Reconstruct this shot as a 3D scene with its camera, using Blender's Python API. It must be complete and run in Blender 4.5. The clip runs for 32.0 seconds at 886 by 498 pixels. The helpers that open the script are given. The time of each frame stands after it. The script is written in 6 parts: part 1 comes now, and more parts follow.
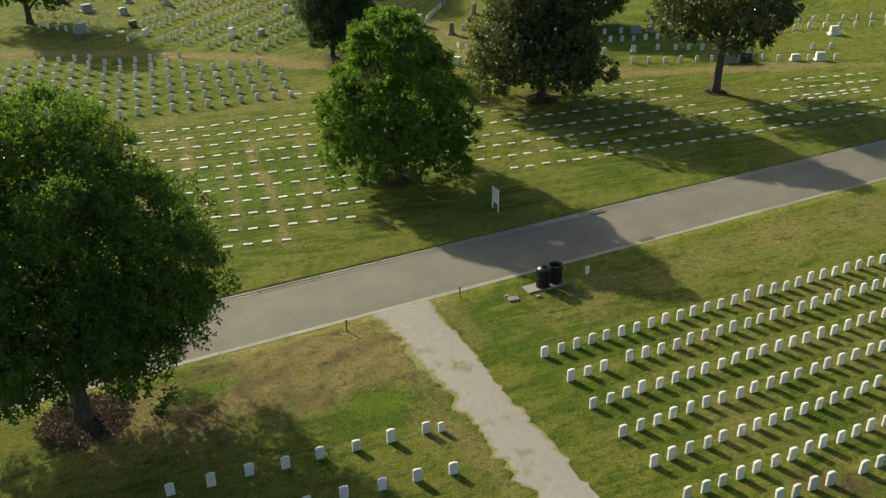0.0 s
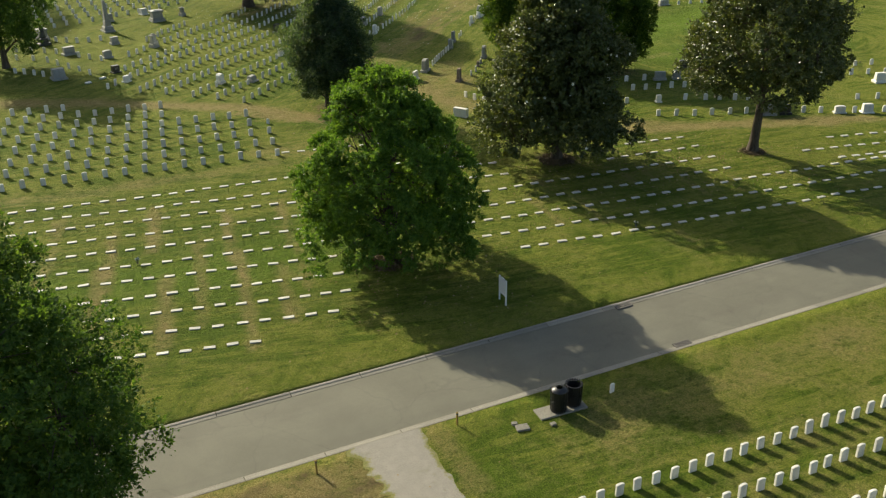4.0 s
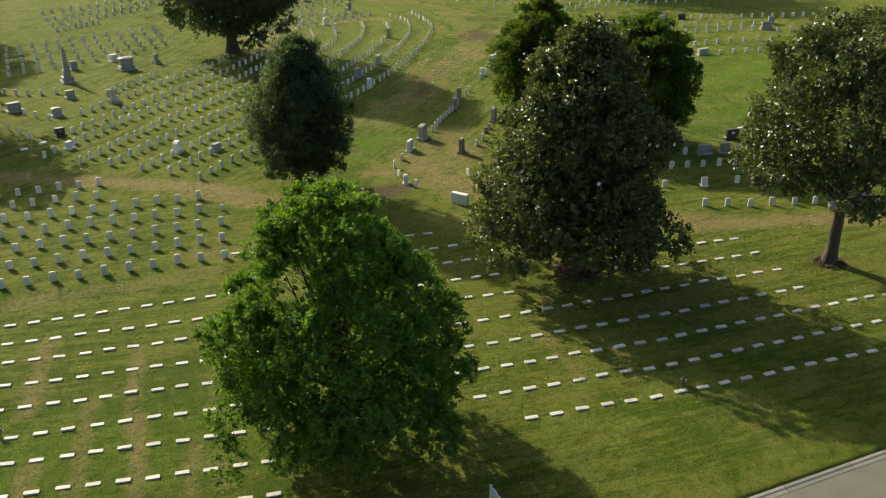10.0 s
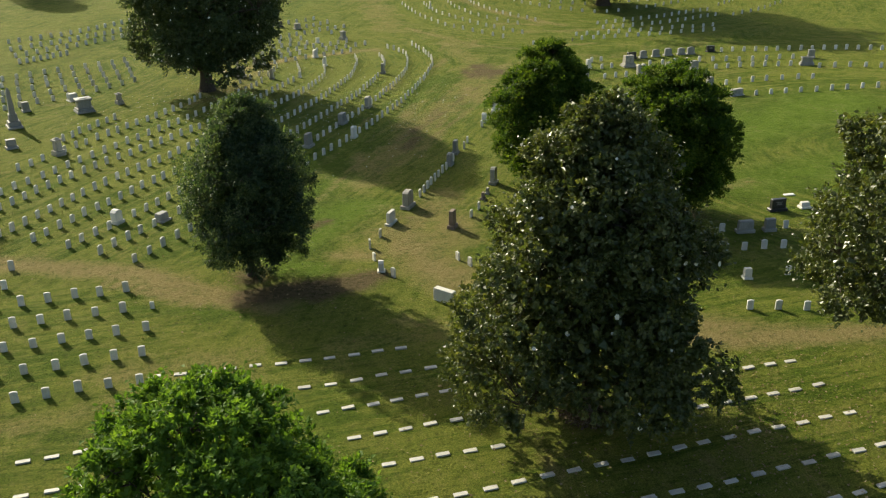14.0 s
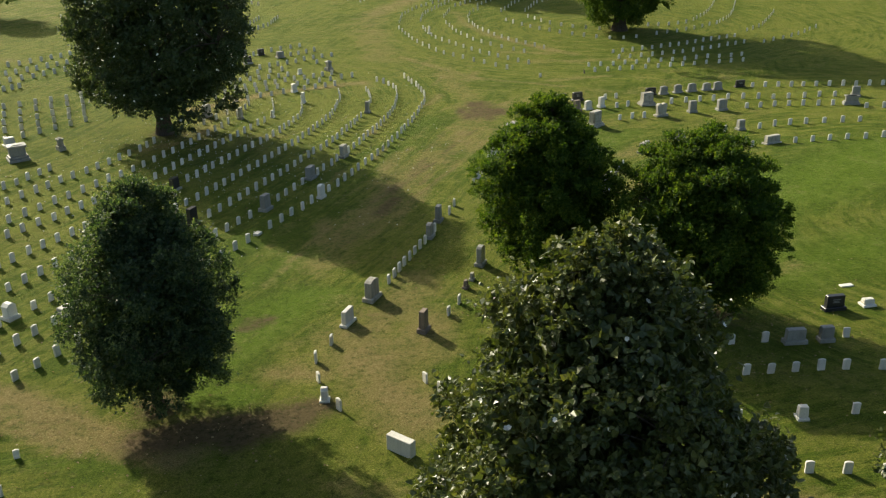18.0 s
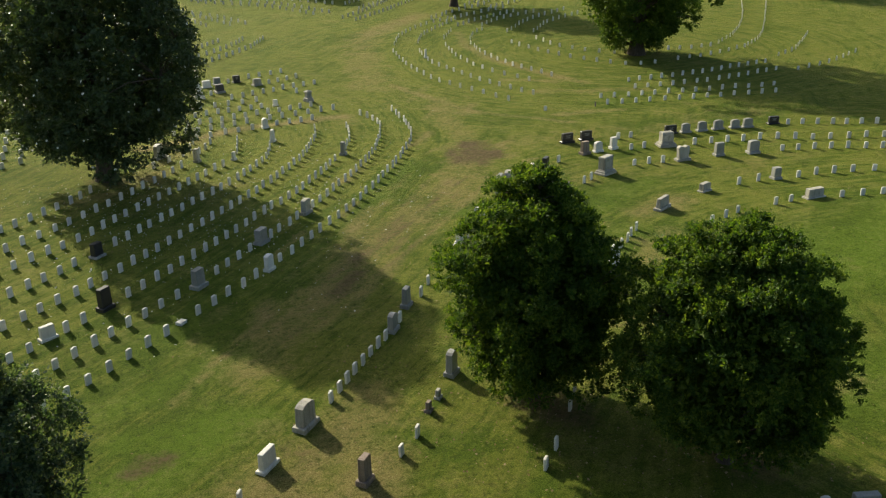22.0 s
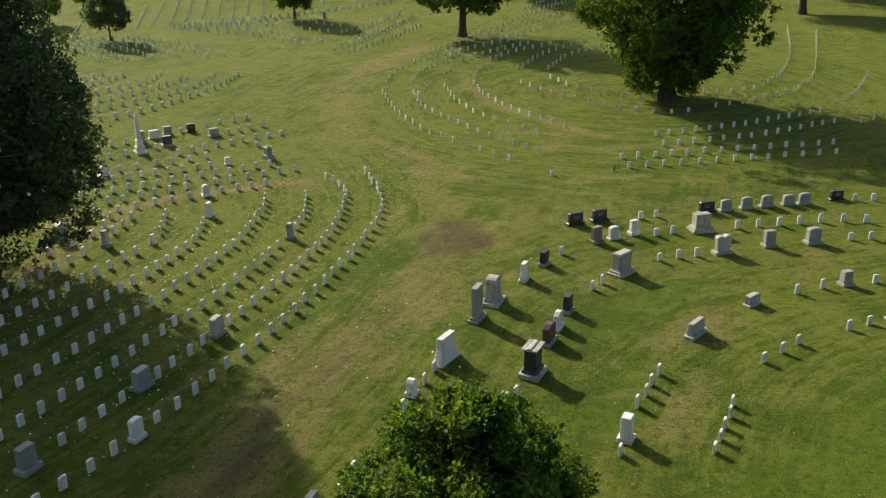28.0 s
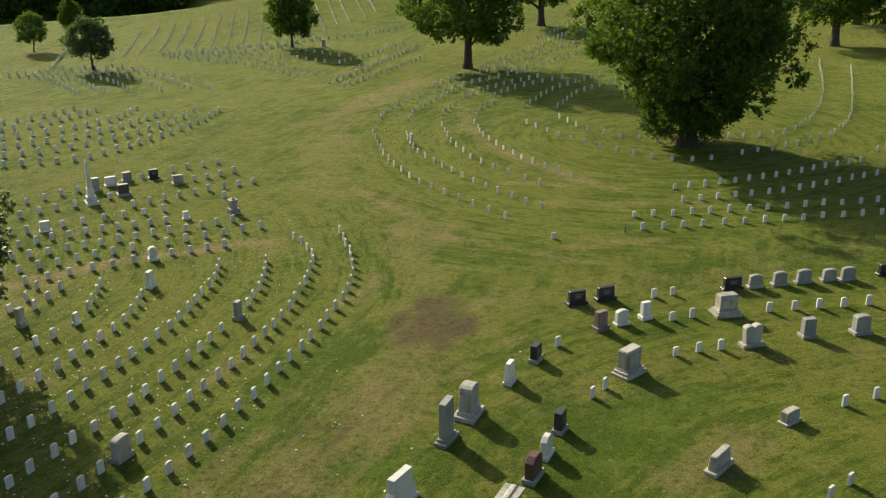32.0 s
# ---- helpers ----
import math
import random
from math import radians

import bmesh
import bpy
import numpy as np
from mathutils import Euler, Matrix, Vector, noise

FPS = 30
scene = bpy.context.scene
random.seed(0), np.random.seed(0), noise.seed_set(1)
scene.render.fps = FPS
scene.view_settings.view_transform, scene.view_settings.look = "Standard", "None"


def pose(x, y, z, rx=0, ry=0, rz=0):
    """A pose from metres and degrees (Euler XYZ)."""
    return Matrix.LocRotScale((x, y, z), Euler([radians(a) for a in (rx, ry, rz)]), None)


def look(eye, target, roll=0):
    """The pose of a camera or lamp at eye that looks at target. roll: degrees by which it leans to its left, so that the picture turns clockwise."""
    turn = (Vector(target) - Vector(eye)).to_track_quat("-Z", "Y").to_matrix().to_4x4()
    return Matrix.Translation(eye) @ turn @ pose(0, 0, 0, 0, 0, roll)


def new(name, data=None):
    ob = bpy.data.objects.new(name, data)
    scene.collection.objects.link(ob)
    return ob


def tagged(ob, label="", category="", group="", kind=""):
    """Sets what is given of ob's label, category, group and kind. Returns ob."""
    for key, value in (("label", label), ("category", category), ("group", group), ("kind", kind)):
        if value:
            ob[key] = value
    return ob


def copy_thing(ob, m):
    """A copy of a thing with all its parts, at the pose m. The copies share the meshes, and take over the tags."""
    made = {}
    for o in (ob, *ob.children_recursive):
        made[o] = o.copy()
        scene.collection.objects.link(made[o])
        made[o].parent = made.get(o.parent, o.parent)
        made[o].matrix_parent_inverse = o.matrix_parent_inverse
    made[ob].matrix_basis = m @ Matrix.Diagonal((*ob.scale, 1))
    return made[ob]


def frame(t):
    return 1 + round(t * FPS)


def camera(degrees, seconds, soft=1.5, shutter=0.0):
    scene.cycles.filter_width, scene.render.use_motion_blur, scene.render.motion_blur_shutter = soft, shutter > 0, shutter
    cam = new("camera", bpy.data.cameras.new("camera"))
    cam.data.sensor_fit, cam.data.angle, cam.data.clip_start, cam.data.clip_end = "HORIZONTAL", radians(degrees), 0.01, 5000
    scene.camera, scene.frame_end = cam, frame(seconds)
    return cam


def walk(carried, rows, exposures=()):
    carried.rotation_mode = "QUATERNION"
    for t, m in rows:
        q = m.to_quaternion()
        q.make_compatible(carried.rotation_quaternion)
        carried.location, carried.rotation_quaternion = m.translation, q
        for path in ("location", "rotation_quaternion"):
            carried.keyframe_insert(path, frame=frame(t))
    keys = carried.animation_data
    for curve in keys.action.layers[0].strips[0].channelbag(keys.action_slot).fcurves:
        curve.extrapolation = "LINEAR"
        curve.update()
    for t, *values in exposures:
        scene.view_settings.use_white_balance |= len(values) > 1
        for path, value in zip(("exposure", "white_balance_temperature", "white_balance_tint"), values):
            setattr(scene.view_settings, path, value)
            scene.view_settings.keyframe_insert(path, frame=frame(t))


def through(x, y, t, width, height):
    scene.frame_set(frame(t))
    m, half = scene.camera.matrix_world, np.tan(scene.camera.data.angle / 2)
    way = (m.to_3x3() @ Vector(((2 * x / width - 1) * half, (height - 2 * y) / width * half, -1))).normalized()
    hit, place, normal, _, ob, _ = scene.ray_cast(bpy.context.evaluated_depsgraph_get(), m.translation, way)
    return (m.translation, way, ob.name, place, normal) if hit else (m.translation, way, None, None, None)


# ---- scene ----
cam = camera(51.1, 32.0, 1.2)
METRES, EYE, TILT, LEAN, TURN = 83.7, 21.7, 0.0, 0.0, -26.4
ROWS = [
    (0.0, 0.0, 0.0, 0.0, -0.3, -27.49, 0.58),
    (0.5, 0.0008, 0.0096, -0.0005, -0.22, -27.15, 0.62),
    (1.0, 0.002, 0.0217, -0.0009, -0.1, -26.87, 0.68),
    (1.5, 0.003, 0.0324, -0.0012, -0.0, -26.71, 0.72),
    (2.0, 0.0045, 0.0456, -0.0016, 0.13, -26.55, 0.76),
    (2.5, 0.0057, 0.0571, -0.002, 0.25, -26.42, 0.79),
    (3.0, 0.0071, 0.071, -0.0025, 0.38, -26.27, 0.81),
    (3.5, 0.0084, 0.0831, -0.0029, 0.49, -26.14, 0.81),
    (4.0, 0.01, 0.0975, -0.0033, 0.65, -25.99, 0.82),
    (4.5, 0.0116, 0.1098, -0.0038, 0.79, -25.86, 0.82),
    (6.5, 0.0176, 0.1644, -0.0067, 1.3, -25.32, 0.79),
    (7.0, 0.0199, 0.1794, -0.0073, 1.45, -25.19, 0.8),
    (7.5, 0.0215, 0.1922, -0.0082, 1.56, -25.06, 0.82),
    (8.0, 0.0231, 0.2078, -0.009, 1.69, -24.91, 0.82),
    (8.5, 0.0245, 0.221, -0.0096, 1.83, -24.81, 0.82),
    (9.0, 0.0257, 0.237, -0.0106, 1.97, -24.65, 0.79),
    (9.5, 0.0269, 0.2508, -0.0111, 2.11, -24.54, 0.73),
    (10.0, 0.029, 0.2675, -0.0118, 2.28, -24.43, 0.73),
    (10.5, 0.0304, 0.2824, -0.0121, 2.39, -24.35, 0.73),
    (11.0, 0.0323, 0.3007, -0.0125, 2.56, -24.25, 0.75),
    (11.5, 0.0339, 0.3166, -0.0126, 2.7, -24.17, 0.74),
    (12.0, 0.036, 0.336, -0.0127, 2.85, -24.07, 0.74),
    (12.5, 0.0377, 0.3525, -0.0125, 2.98, -24.01, 0.73),
    (13.0, 0.0402, 0.3719, -0.0123, 3.14, -23.93, 0.76),
    (13.5, 0.0422, 0.3887, -0.0128, 3.29, -23.8, 0.78),
    (14.0, 0.0448, 0.4082, -0.0129, 3.45, -23.71, 0.79),
    (14.5, 0.0471, 0.4247, -0.0132, 3.58, -23.64, 0.81),
    (16.5, 0.0556, 0.4974, -0.0144, 4.11, -23.29, 0.8),
    (17.0, 0.0579, 0.5158, -0.0148, 4.26, -23.21, 0.82),
    (17.5, 0.0603, 0.534, -0.0153, 4.43, -23.14, 0.82),
    (18.0, 0.0627, 0.5522, -0.0158, 4.59, -23.07, 0.84),
    (18.5, 0.0651, 0.5701, -0.0161, 4.74, -22.99, 0.86),
    (19.0, 0.0675, 0.588, -0.0166, 4.89, -22.92, 0.88),
    (19.5, 0.0698, 0.6058, -0.0173, 5.06, -22.86, 0.88),
    (20.0, 0.0721, 0.6232, -0.018, 5.21, -22.8, 0.87),
    (20.5, 0.0745, 0.6401, -0.0188, 5.38, -22.72, 0.88),
    (21.0, 0.0769, 0.6569, -0.0194, 5.53, -22.66, 0.9),
    (21.5, 0.0788, 0.6736, -0.0206, 5.68, -22.57, 0.9),
    (22.0, 0.0806, 0.6898, -0.0213, 5.83, -22.5, 0.9),
    (22.5, 0.0822, 0.7058, -0.0218, 5.98, -22.42, 0.9),
    (23.0, 0.0841, 0.722, -0.022, 6.12, -22.36, 0.86),
    (23.5, 0.0862, 0.7381, -0.0226, 6.28, -22.28, 0.85),
    (24.0, 0.0881, 0.7541, -0.0231, 6.43, -22.21, 0.86),
    (24.5, 0.09, 0.7702, -0.0236, 6.61, -22.13, 0.85),
    (25.0, 0.0918, 0.7862, -0.0236, 6.78, -22.06, 0.86),
    (25.5, 0.0937, 0.8023, -0.024, 6.97, -21.98, 0.84),
    (27.5, 0.1001, 0.8655, -0.0256, 7.71, -21.68, 0.79),
    (28.0, 0.1016, 0.881, -0.0253, 7.89, -21.59, 0.77),
    (28.5, 0.103, 0.8963, -0.0256, 8.07, -21.46, 0.74),
    (29.0, 0.1046, 0.9111, -0.0256, 8.23, -21.31, 0.73),
    (29.5, 0.1064, 0.9258, -0.026, 8.41, -21.15, 0.71),
    (30.0, 0.1079, 0.94, -0.0263, 8.59, -21.0, 0.7),
    (30.5, 0.1094, 0.9537, -0.0265, 8.78, -20.84, 0.69),
    (31.0, 0.1107, 0.9672, -0.0267, 8.93, -20.67, 0.65),
    (31.5, 0.1117, 0.9801, -0.0269, 9.11, -20.51, 0.6),
    (32.0, 0.1126, 0.993, -0.0268, 9.3, -20.35, 0.54),
]
walk(cam, [(t, pose(0, 0, EYE, TILT, LEAN, TURN) @ pose(METRES * x, METRES * y, METRES * z, 90 + pitch, roll, yaw)) for t, x, y, z, yaw, pitch, roll in ROWS], exposures=[(0.0, 1.14, 6480.0, 4.8), (14.0, 1.14, 6480.0, 4.8), (22.0, 1.08, 6480.0, 4.8), (32.0, 1.06, 6480.0, 4.8)])
# ---- world, sun, exposure ----
SUN_AZ, SUN_EL = 108.3, 28.3          # degrees: where the sun stands, from +x towards +y
world = bpy.data.worlds.new("sky")
scene.world = world
world.use_nodes = True
_wn = world.node_tree
_wn.nodes.clear()
_sky = _wn.nodes.new("ShaderNodeTexSky")
_sky.sky_type = "NISHITA"
_sky.sun_disc = False
_sky.sun_elevation = radians(SUN_EL)
_sky.sun_rotation = radians(90.0 - SUN_AZ)
_sky.air_density, _sky.dust_density = 0.9, 3.5
_bg = _wn.nodes.new("ShaderNodeBackground")
_bg.inputs["Strength"].default_value = 0.078
_wo = _wn.nodes.new("ShaderNodeOutputWorld")
_wn.links.new(_sky.outputs[0], _bg.inputs[0])
_wn.links.new(_bg.outputs[0], _wo.inputs[0])
_sd = bpy.data.lights.new("sun", "SUN")
_sd.energy, _sd.angle, _sd.color = 3.4, radians(0.6), (1.0, 0.89, 0.70)
sun = new("sun", _sd)
_a, _e = radians(SUN_AZ), radians(SUN_EL)
sun.matrix_world = look((40 + 150 * math.cos(_a), 90 + 150 * math.sin(_a), 100), (40 + 150 * math.cos(_a) - math.cos(_e) * math.cos(_a), 90 + 150 * math.sin(_a) - math.cos(_e) * math.sin(_a), 100 - math.sin(_e)))


# ---- small tools ----
def smooth(v):
    v = np.clip(v, 0.0, 1.0)
    return v * v * (3.0 - 2.0 * v)


ROAD_A, ROAD_B = 33.12, 37.70         # outer edges of the two kerbs


def ground_z(x, y):
    """Height of the turf: flat near the road, a shallow dip, a gentle rise and a far hill."""
    hill = 6.0 * smooth((np.minimum(y, 238) - 205) / 75) * np.exp(-((x - 72) / 55) ** 2)
    dip = 0.75 * np.exp(-((x - 75) ** 2 + (y - 99) ** 2) / (2 * 9.5 ** 2))
    near = smooth((x + 12) / 8) * smooth((102 - x) / 8) * smooth((y - 8) / 4) * smooth((162 - y) / 8) * smooth((np.abs(y - 35.4) - 2.6) / 3.0)
    lumps = 0.030 * np.sin(x * 0.9 + 1.3 * np.sin(y * 0.37)) * np.sin(y * 0.71 + np.sin(x * 0.53)) + 0.012 * np.sin(x * 2.1 + y * 1.3)
    return near * lumps + smooth((y - 118) / 45) + 0.6 * smooth((y - 160) / 45) + hill - dip - 9.0 * smooth((y - 232) / 30) * smooth((62 - x) / 25)


def gz(x, y):
    return float(ground_z(np.float64(x), np.float64(y)))


def mesh_np(name, verts, faces):
    """A mesh from arrays: faces all have the same number of corners."""
    me = bpy.data.meshes.new(name)
    verts, faces = np.asarray(verts, np.float32), np.asarray(faces, np.int32)
    k = faces.shape[1]
    me.vertices.add(len(verts))
    me.vertices.foreach_set("co", verts.ravel())
    me.loops.add(faces.size)
    me.loops.foreach_set("vertex_index", faces.ravel())
    me.polygons.add(len(faces))
    me.polygons.foreach_set("loop_start", np.arange(0, faces.size, k, dtype=np.int32))
    me.update(calc_edges=True)
    return me


def flat(me, material, soft=False):
    me.materials.append(material)
    me.polygons.foreach_set("use_smooth", [soft] * len(me.polygons))
    return me


def part(name, bm, material, parent=None, label=""):
    """Links a bmesh (or a mesh) as one object, under a thing or a part."""
    if isinstance(bm, bpy.types.Mesh):
        me = bm
    else:
        me = bpy.data.meshes.new(name)
        bm.to_mesh(me)
        bm.free()
        me.materials.append(material)
    ob = new(name, me)
    if parent is not None:
        ob.parent = parent
    return tagged(ob, label)


def block(w, d, h, z=0.0, bevel=0.015, top=1.0, x=0.0, y=0.0, bm=None, topd=None):
    """A bevelled block w by d by h standing at z; top: how far it tapers."""
    b = bmesh.new()
    bmesh.ops.create_cube(b, size=1.0)
    topd = top if topd is None else topd
    for v in b.verts:
        k, kd = (top, topd) if v.co.z > 0 else (1.0, 1.0)
        v.co = Vector((v.co.x * w * k + x, v.co.y * d * kd + y, (v.co.z + 0.5) * h + z))
    if bevel:
        bmesh.ops.bevel(b, geom=b.edges[:], offset=bevel, segments=1, affect="EDGES")
    if bm is None:
        return b
    me = bpy.data.meshes.new("tmp")
    b.to_mesh(me)
    b.free()
    bm.from_mesh(me)
    bpy.data.meshes.remove(me)
    return bm


def slab(profile, depth, bevel=0.012, z=0.0):
    """An upright slab: profile points (x, z), extruded along y."""
    b = bmesh.new()
    front = [b.verts.new((px, -depth / 2, pz + z)) for px, pz in profile]
    f = b.faces.new(front)
    r = bmesh.ops.extrude_face_region(b, geom=[f])
    for v in r["geom"]:
        if isinstance(v, bmesh.types.BMVert):
            v.co.y += depth
    bmesh.ops.recalc_face_normals(b, faces=b.faces[:])
    if bevel:
        rim = [e for e in b.edges if abs(e.verts[0].co.y - e.verts[1].co.y) < 1e-5 and max(e.verts[0].co.z, e.verts[1].co.z) > z + 0.02]
        bmesh.ops.bevel(b, geom=rim, offset=bevel, segments=1, affect="EDGES")
    return b


def tube(pts, radii, sides=8, cap=True):
    """A tapered tube along points, as arrays."""
    pts = [Vector(p) for p in pts]
    verts, faces = [], []
    up = Vector((0.31, 0.17, 0.93))
    for i, p in enumerate(pts):
        d = (pts[min(i + 1, len(pts) - 1)] - pts[max(i - 1, 0)]).normalized()
        a = d.cross(up if abs(d.dot(up)) < 0.95 else Vector((1, 0, 0))).normalized()
        c = d.cross(a)
        for s in range(sides):
            t = 2 * math.pi * s / sides
            verts.append(p + (a * math.cos(t) + c * math.sin(t)) * radii[i])
    for i in range(len(pts) - 1):
        for s in range(sides):
            q = (s + 1) % sides
            faces.append((i * sides + s, i * sides + q, (i + 1) * sides + q, (i + 1) * sides + s))
    return np.array(verts), np.array(faces)


def thing(name, x, y, rz=0.0, z=None, label="", category="", group="", kind=""):
    ob = new(name)
    ob.empty_display_size = 0.2
    ob.matrix_basis = pose(x, y, gz(x, y) if z is None else z, 0, 0, rz)
    return tagged(ob, label, category, group, kind)


# ---- materials ----
def material(name, rough=0.8, spec=0.3):
    m = bpy.data.materials.new(name)
    m.use_nodes = True
    nt = m.node_tree
    b = nt.nodes["Principled BSDF"]
    b.inputs["Roughness"].default_value = rough
    b.inputs["Specular IOR Level"].default_value = spec
    return m, nt, b


def node(nt, kind, **values):
    n = nt.nodes.new(kind)
    for key, value in values.items():
        n.inputs[key.replace("_", " ")].default_value = value
    return n


def noise_tex(nt, vector, scale, detail=4.0, rough=0.55, stretch=None, turn=0.0):
    if stretch:
        mp = nt.nodes.new("ShaderNodeMapping")
        mp.vector_type = "TEXTURE"
        mp.inputs["Scale"].default_value = tuple(1.0 / v for v in stretch)
        mp.inputs["Rotation"].default_value = (0, 0, radians(turn))
        nt.links.new(vector, mp.inputs["Vector"])
        vector = mp.outputs[0]
    n = node(nt, "ShaderNodeTexNoise", Scale=scale, Detail=detail, Roughness=rough)
    nt.links.new(vector, n.inputs["Vector"])
    return n.outputs["Fac"]


def ramp(nt, fac, *stops):
    r = nt.nodes.new("ShaderNodeValToRGB")
    el = r.color_ramp.elements
    while len(el) < len(stops):
        el.new(0.5)
    for e, (p, c) in zip(el, stops):
        e.position, e.color = p, (*c, 1.0) if len(c) == 3 else c
    nt.links.new(fac, r.inputs[0])
    return r.outputs[0]


def mix(nt, fac, a, b, blend="MIX"):
    m = nt.nodes.new("ShaderNodeMix")
    m.data_type, m.blend_type = "RGBA", blend
    for sock, v in ((m.inputs[0], fac), (m.inputs[6], a), (m.inputs[7], b)):
        if isinstance(v, (int, float)):
            sock.default_value = v
        elif isinstance(v, tuple):
            sock.default_value = (*v, 1.0)
        else:
            nt.links.new(v, sock)
    return m.outputs[2]


def calc(nt, op, a, b=0.0, c=None, clamp=False):
    m = nt.nodes.new("ShaderNodeMath")
    m.operation, m.use_clamp = op, clamp
    for i, v in enumerate((a, b) if c is None else (a, b, c)):
        if isinstance(v, (int, float)):
            m.inputs[i].default_value = v
        else:
            nt.links.new(v, m.inputs[i])
    return m.outputs[0]


def bump(nt, b, height, strength=0.4, dist=0.02):
    n = node(nt, "ShaderNodeBump", Strength=strength, Distance=dist)
    nt.links.new(height, n.inputs["Height"])
    nt.links.new(n.outputs[0], b.inputs["Normal"])


def place_of(nt, kind="Object"):
    return nt.nodes.new("ShaderNodeTexCoord").outputs[kind]


def stone_like(name, dark, light, rough=0.75, grain=40.0, stain=(0.1, 0.1, 0.08), amount=0.35, spec=0.3, scale=1.5, drip=0.0):
    """Stone or concrete: grain, weather stains and a little change from piece to piece."""
    m, nt, b = material(name, rough, spec)
    at = place_of(nt)
    info = nt.nodes.new("ShaderNodeObjectInfo")
    shift = nt.nodes.new("ShaderNodeVectorMath")
    shift.operation = "ADD"
    nt.links.new(at, shift.inputs[0])
    sc = nt.nodes.new("ShaderNodeVectorMath")
    sc.operation = "SCALE"
    sc.inputs[0].default_value = (37.0, 61.0, 23.0)
    nt.links.new(info.outputs["Random"], sc.inputs["Scale"])
    nt.links.new(sc.outputs[0], shift.inputs[1])
    at = shift.outputs[0]
    fine = noise_tex(nt, at, grain, 5.0, 0.6)
    wide = noise_tex(nt, at, scale, 5.0, 0.6, (1, 1, 0.45))
    base = ramp(nt, fine, (0.3, dark), (0.7, light))
    base = mix(nt, calc(nt, "MULTIPLY", ramp(nt, wide, (0.45, (0, 0, 0)), (0.75, (1, 1, 1))), amount), base, stain)
    runs = noise_tex(nt, at, 7.0, 5.0, 0.6, (1, 1, 0.10))
    base = mix(nt, calc(nt, "MULTIPLY", ramp(nt, runs, (0.50, (0, 0, 0)), (0.68, (1, 1, 1))), drip), base, stain)
    geo = nt.nodes.new("ShaderNodeNewGeometry")
    pick = calc(nt, "FRACT", calc(nt, "ADD", info.outputs["Random"], geo.outputs["Random Per Island"]))
    tone = calc(nt, "MULTIPLY_ADD", pick, 0.24, 0.84)
    grey = nt.nodes.new("ShaderNodeCombineColor")
    for i in range(3):
        nt.links.new(tone, grey.inputs[i])
    base = mix(nt, 1.0, base, grey.outputs[0], "MULTIPLY")
    nt.links.new(base, b.inputs["Base Color"])
    bump(nt, b, fine, 0.25, 0.004)
    return m


MARBLE = stone_like("white_marble", (0.59, 0.57, 0.49), (0.80, 0.775, 0.685), 0.65, 30, (0.36, 0.35, 0.29), 0.4, drip=0.22)
MARKER = stone_like("marker_granite", (0.40, 0.385, 0.325), (0.60, 0.575, 0.495), 0.65, 45, (0.33, 0.31, 0.24), 0.5)
GRANITE = stone_like("grey_granite", (0.20, 0.198, 0.172), (0.41, 0.405, 0.36), 0.55, 70, (0.15, 0.15, 0.13), 0.5, drip=0.4)
LIME = stone_like("pale_limestone", (0.31, 0.297, 0.245), (0.52, 0.49, 0.41), 0.8, 35, (0.15, 0.14, 0.105), 0.7, drip=0.6)
BLACKSTONE = stone_like("black_granite", (0.010, 0.010, 0.011), (0.035, 0.035, 0.038), 0.38, 80, (0.05, 0.05, 0.05), 0.2, 0.5)
BROWNSTONE = stone_like("weathered_brown_stone", (0.17, 0.13, 0.10), (0.34, 0.275, 0.215), 0.85, 45, (0.08, 0.065, 0.05), 0.6, drip=0.6)
REDSTONE = stone_like("red_granite", (0.07, 0.030, 0.026), (0.15, 0.07, 0.06), 0.35, 70, (0.05, 0.03, 0.03), 0.3, 0.5)
BRONZE = stone_like("dark_bronze", (0.018, 0.020, 0.018), (0.05, 0.055, 0.045), 0.45, 25, (0.08, 0.10, 0.08), 0.4, 0.5)
CONCRETE = stone_like("kerb_concrete", (0.165, 0.155, 0.122), (0.275, 0.258, 0.208), 0.9, 22, (0.16, 0.15, 0.12), 0.6, 0.2, 0.9)


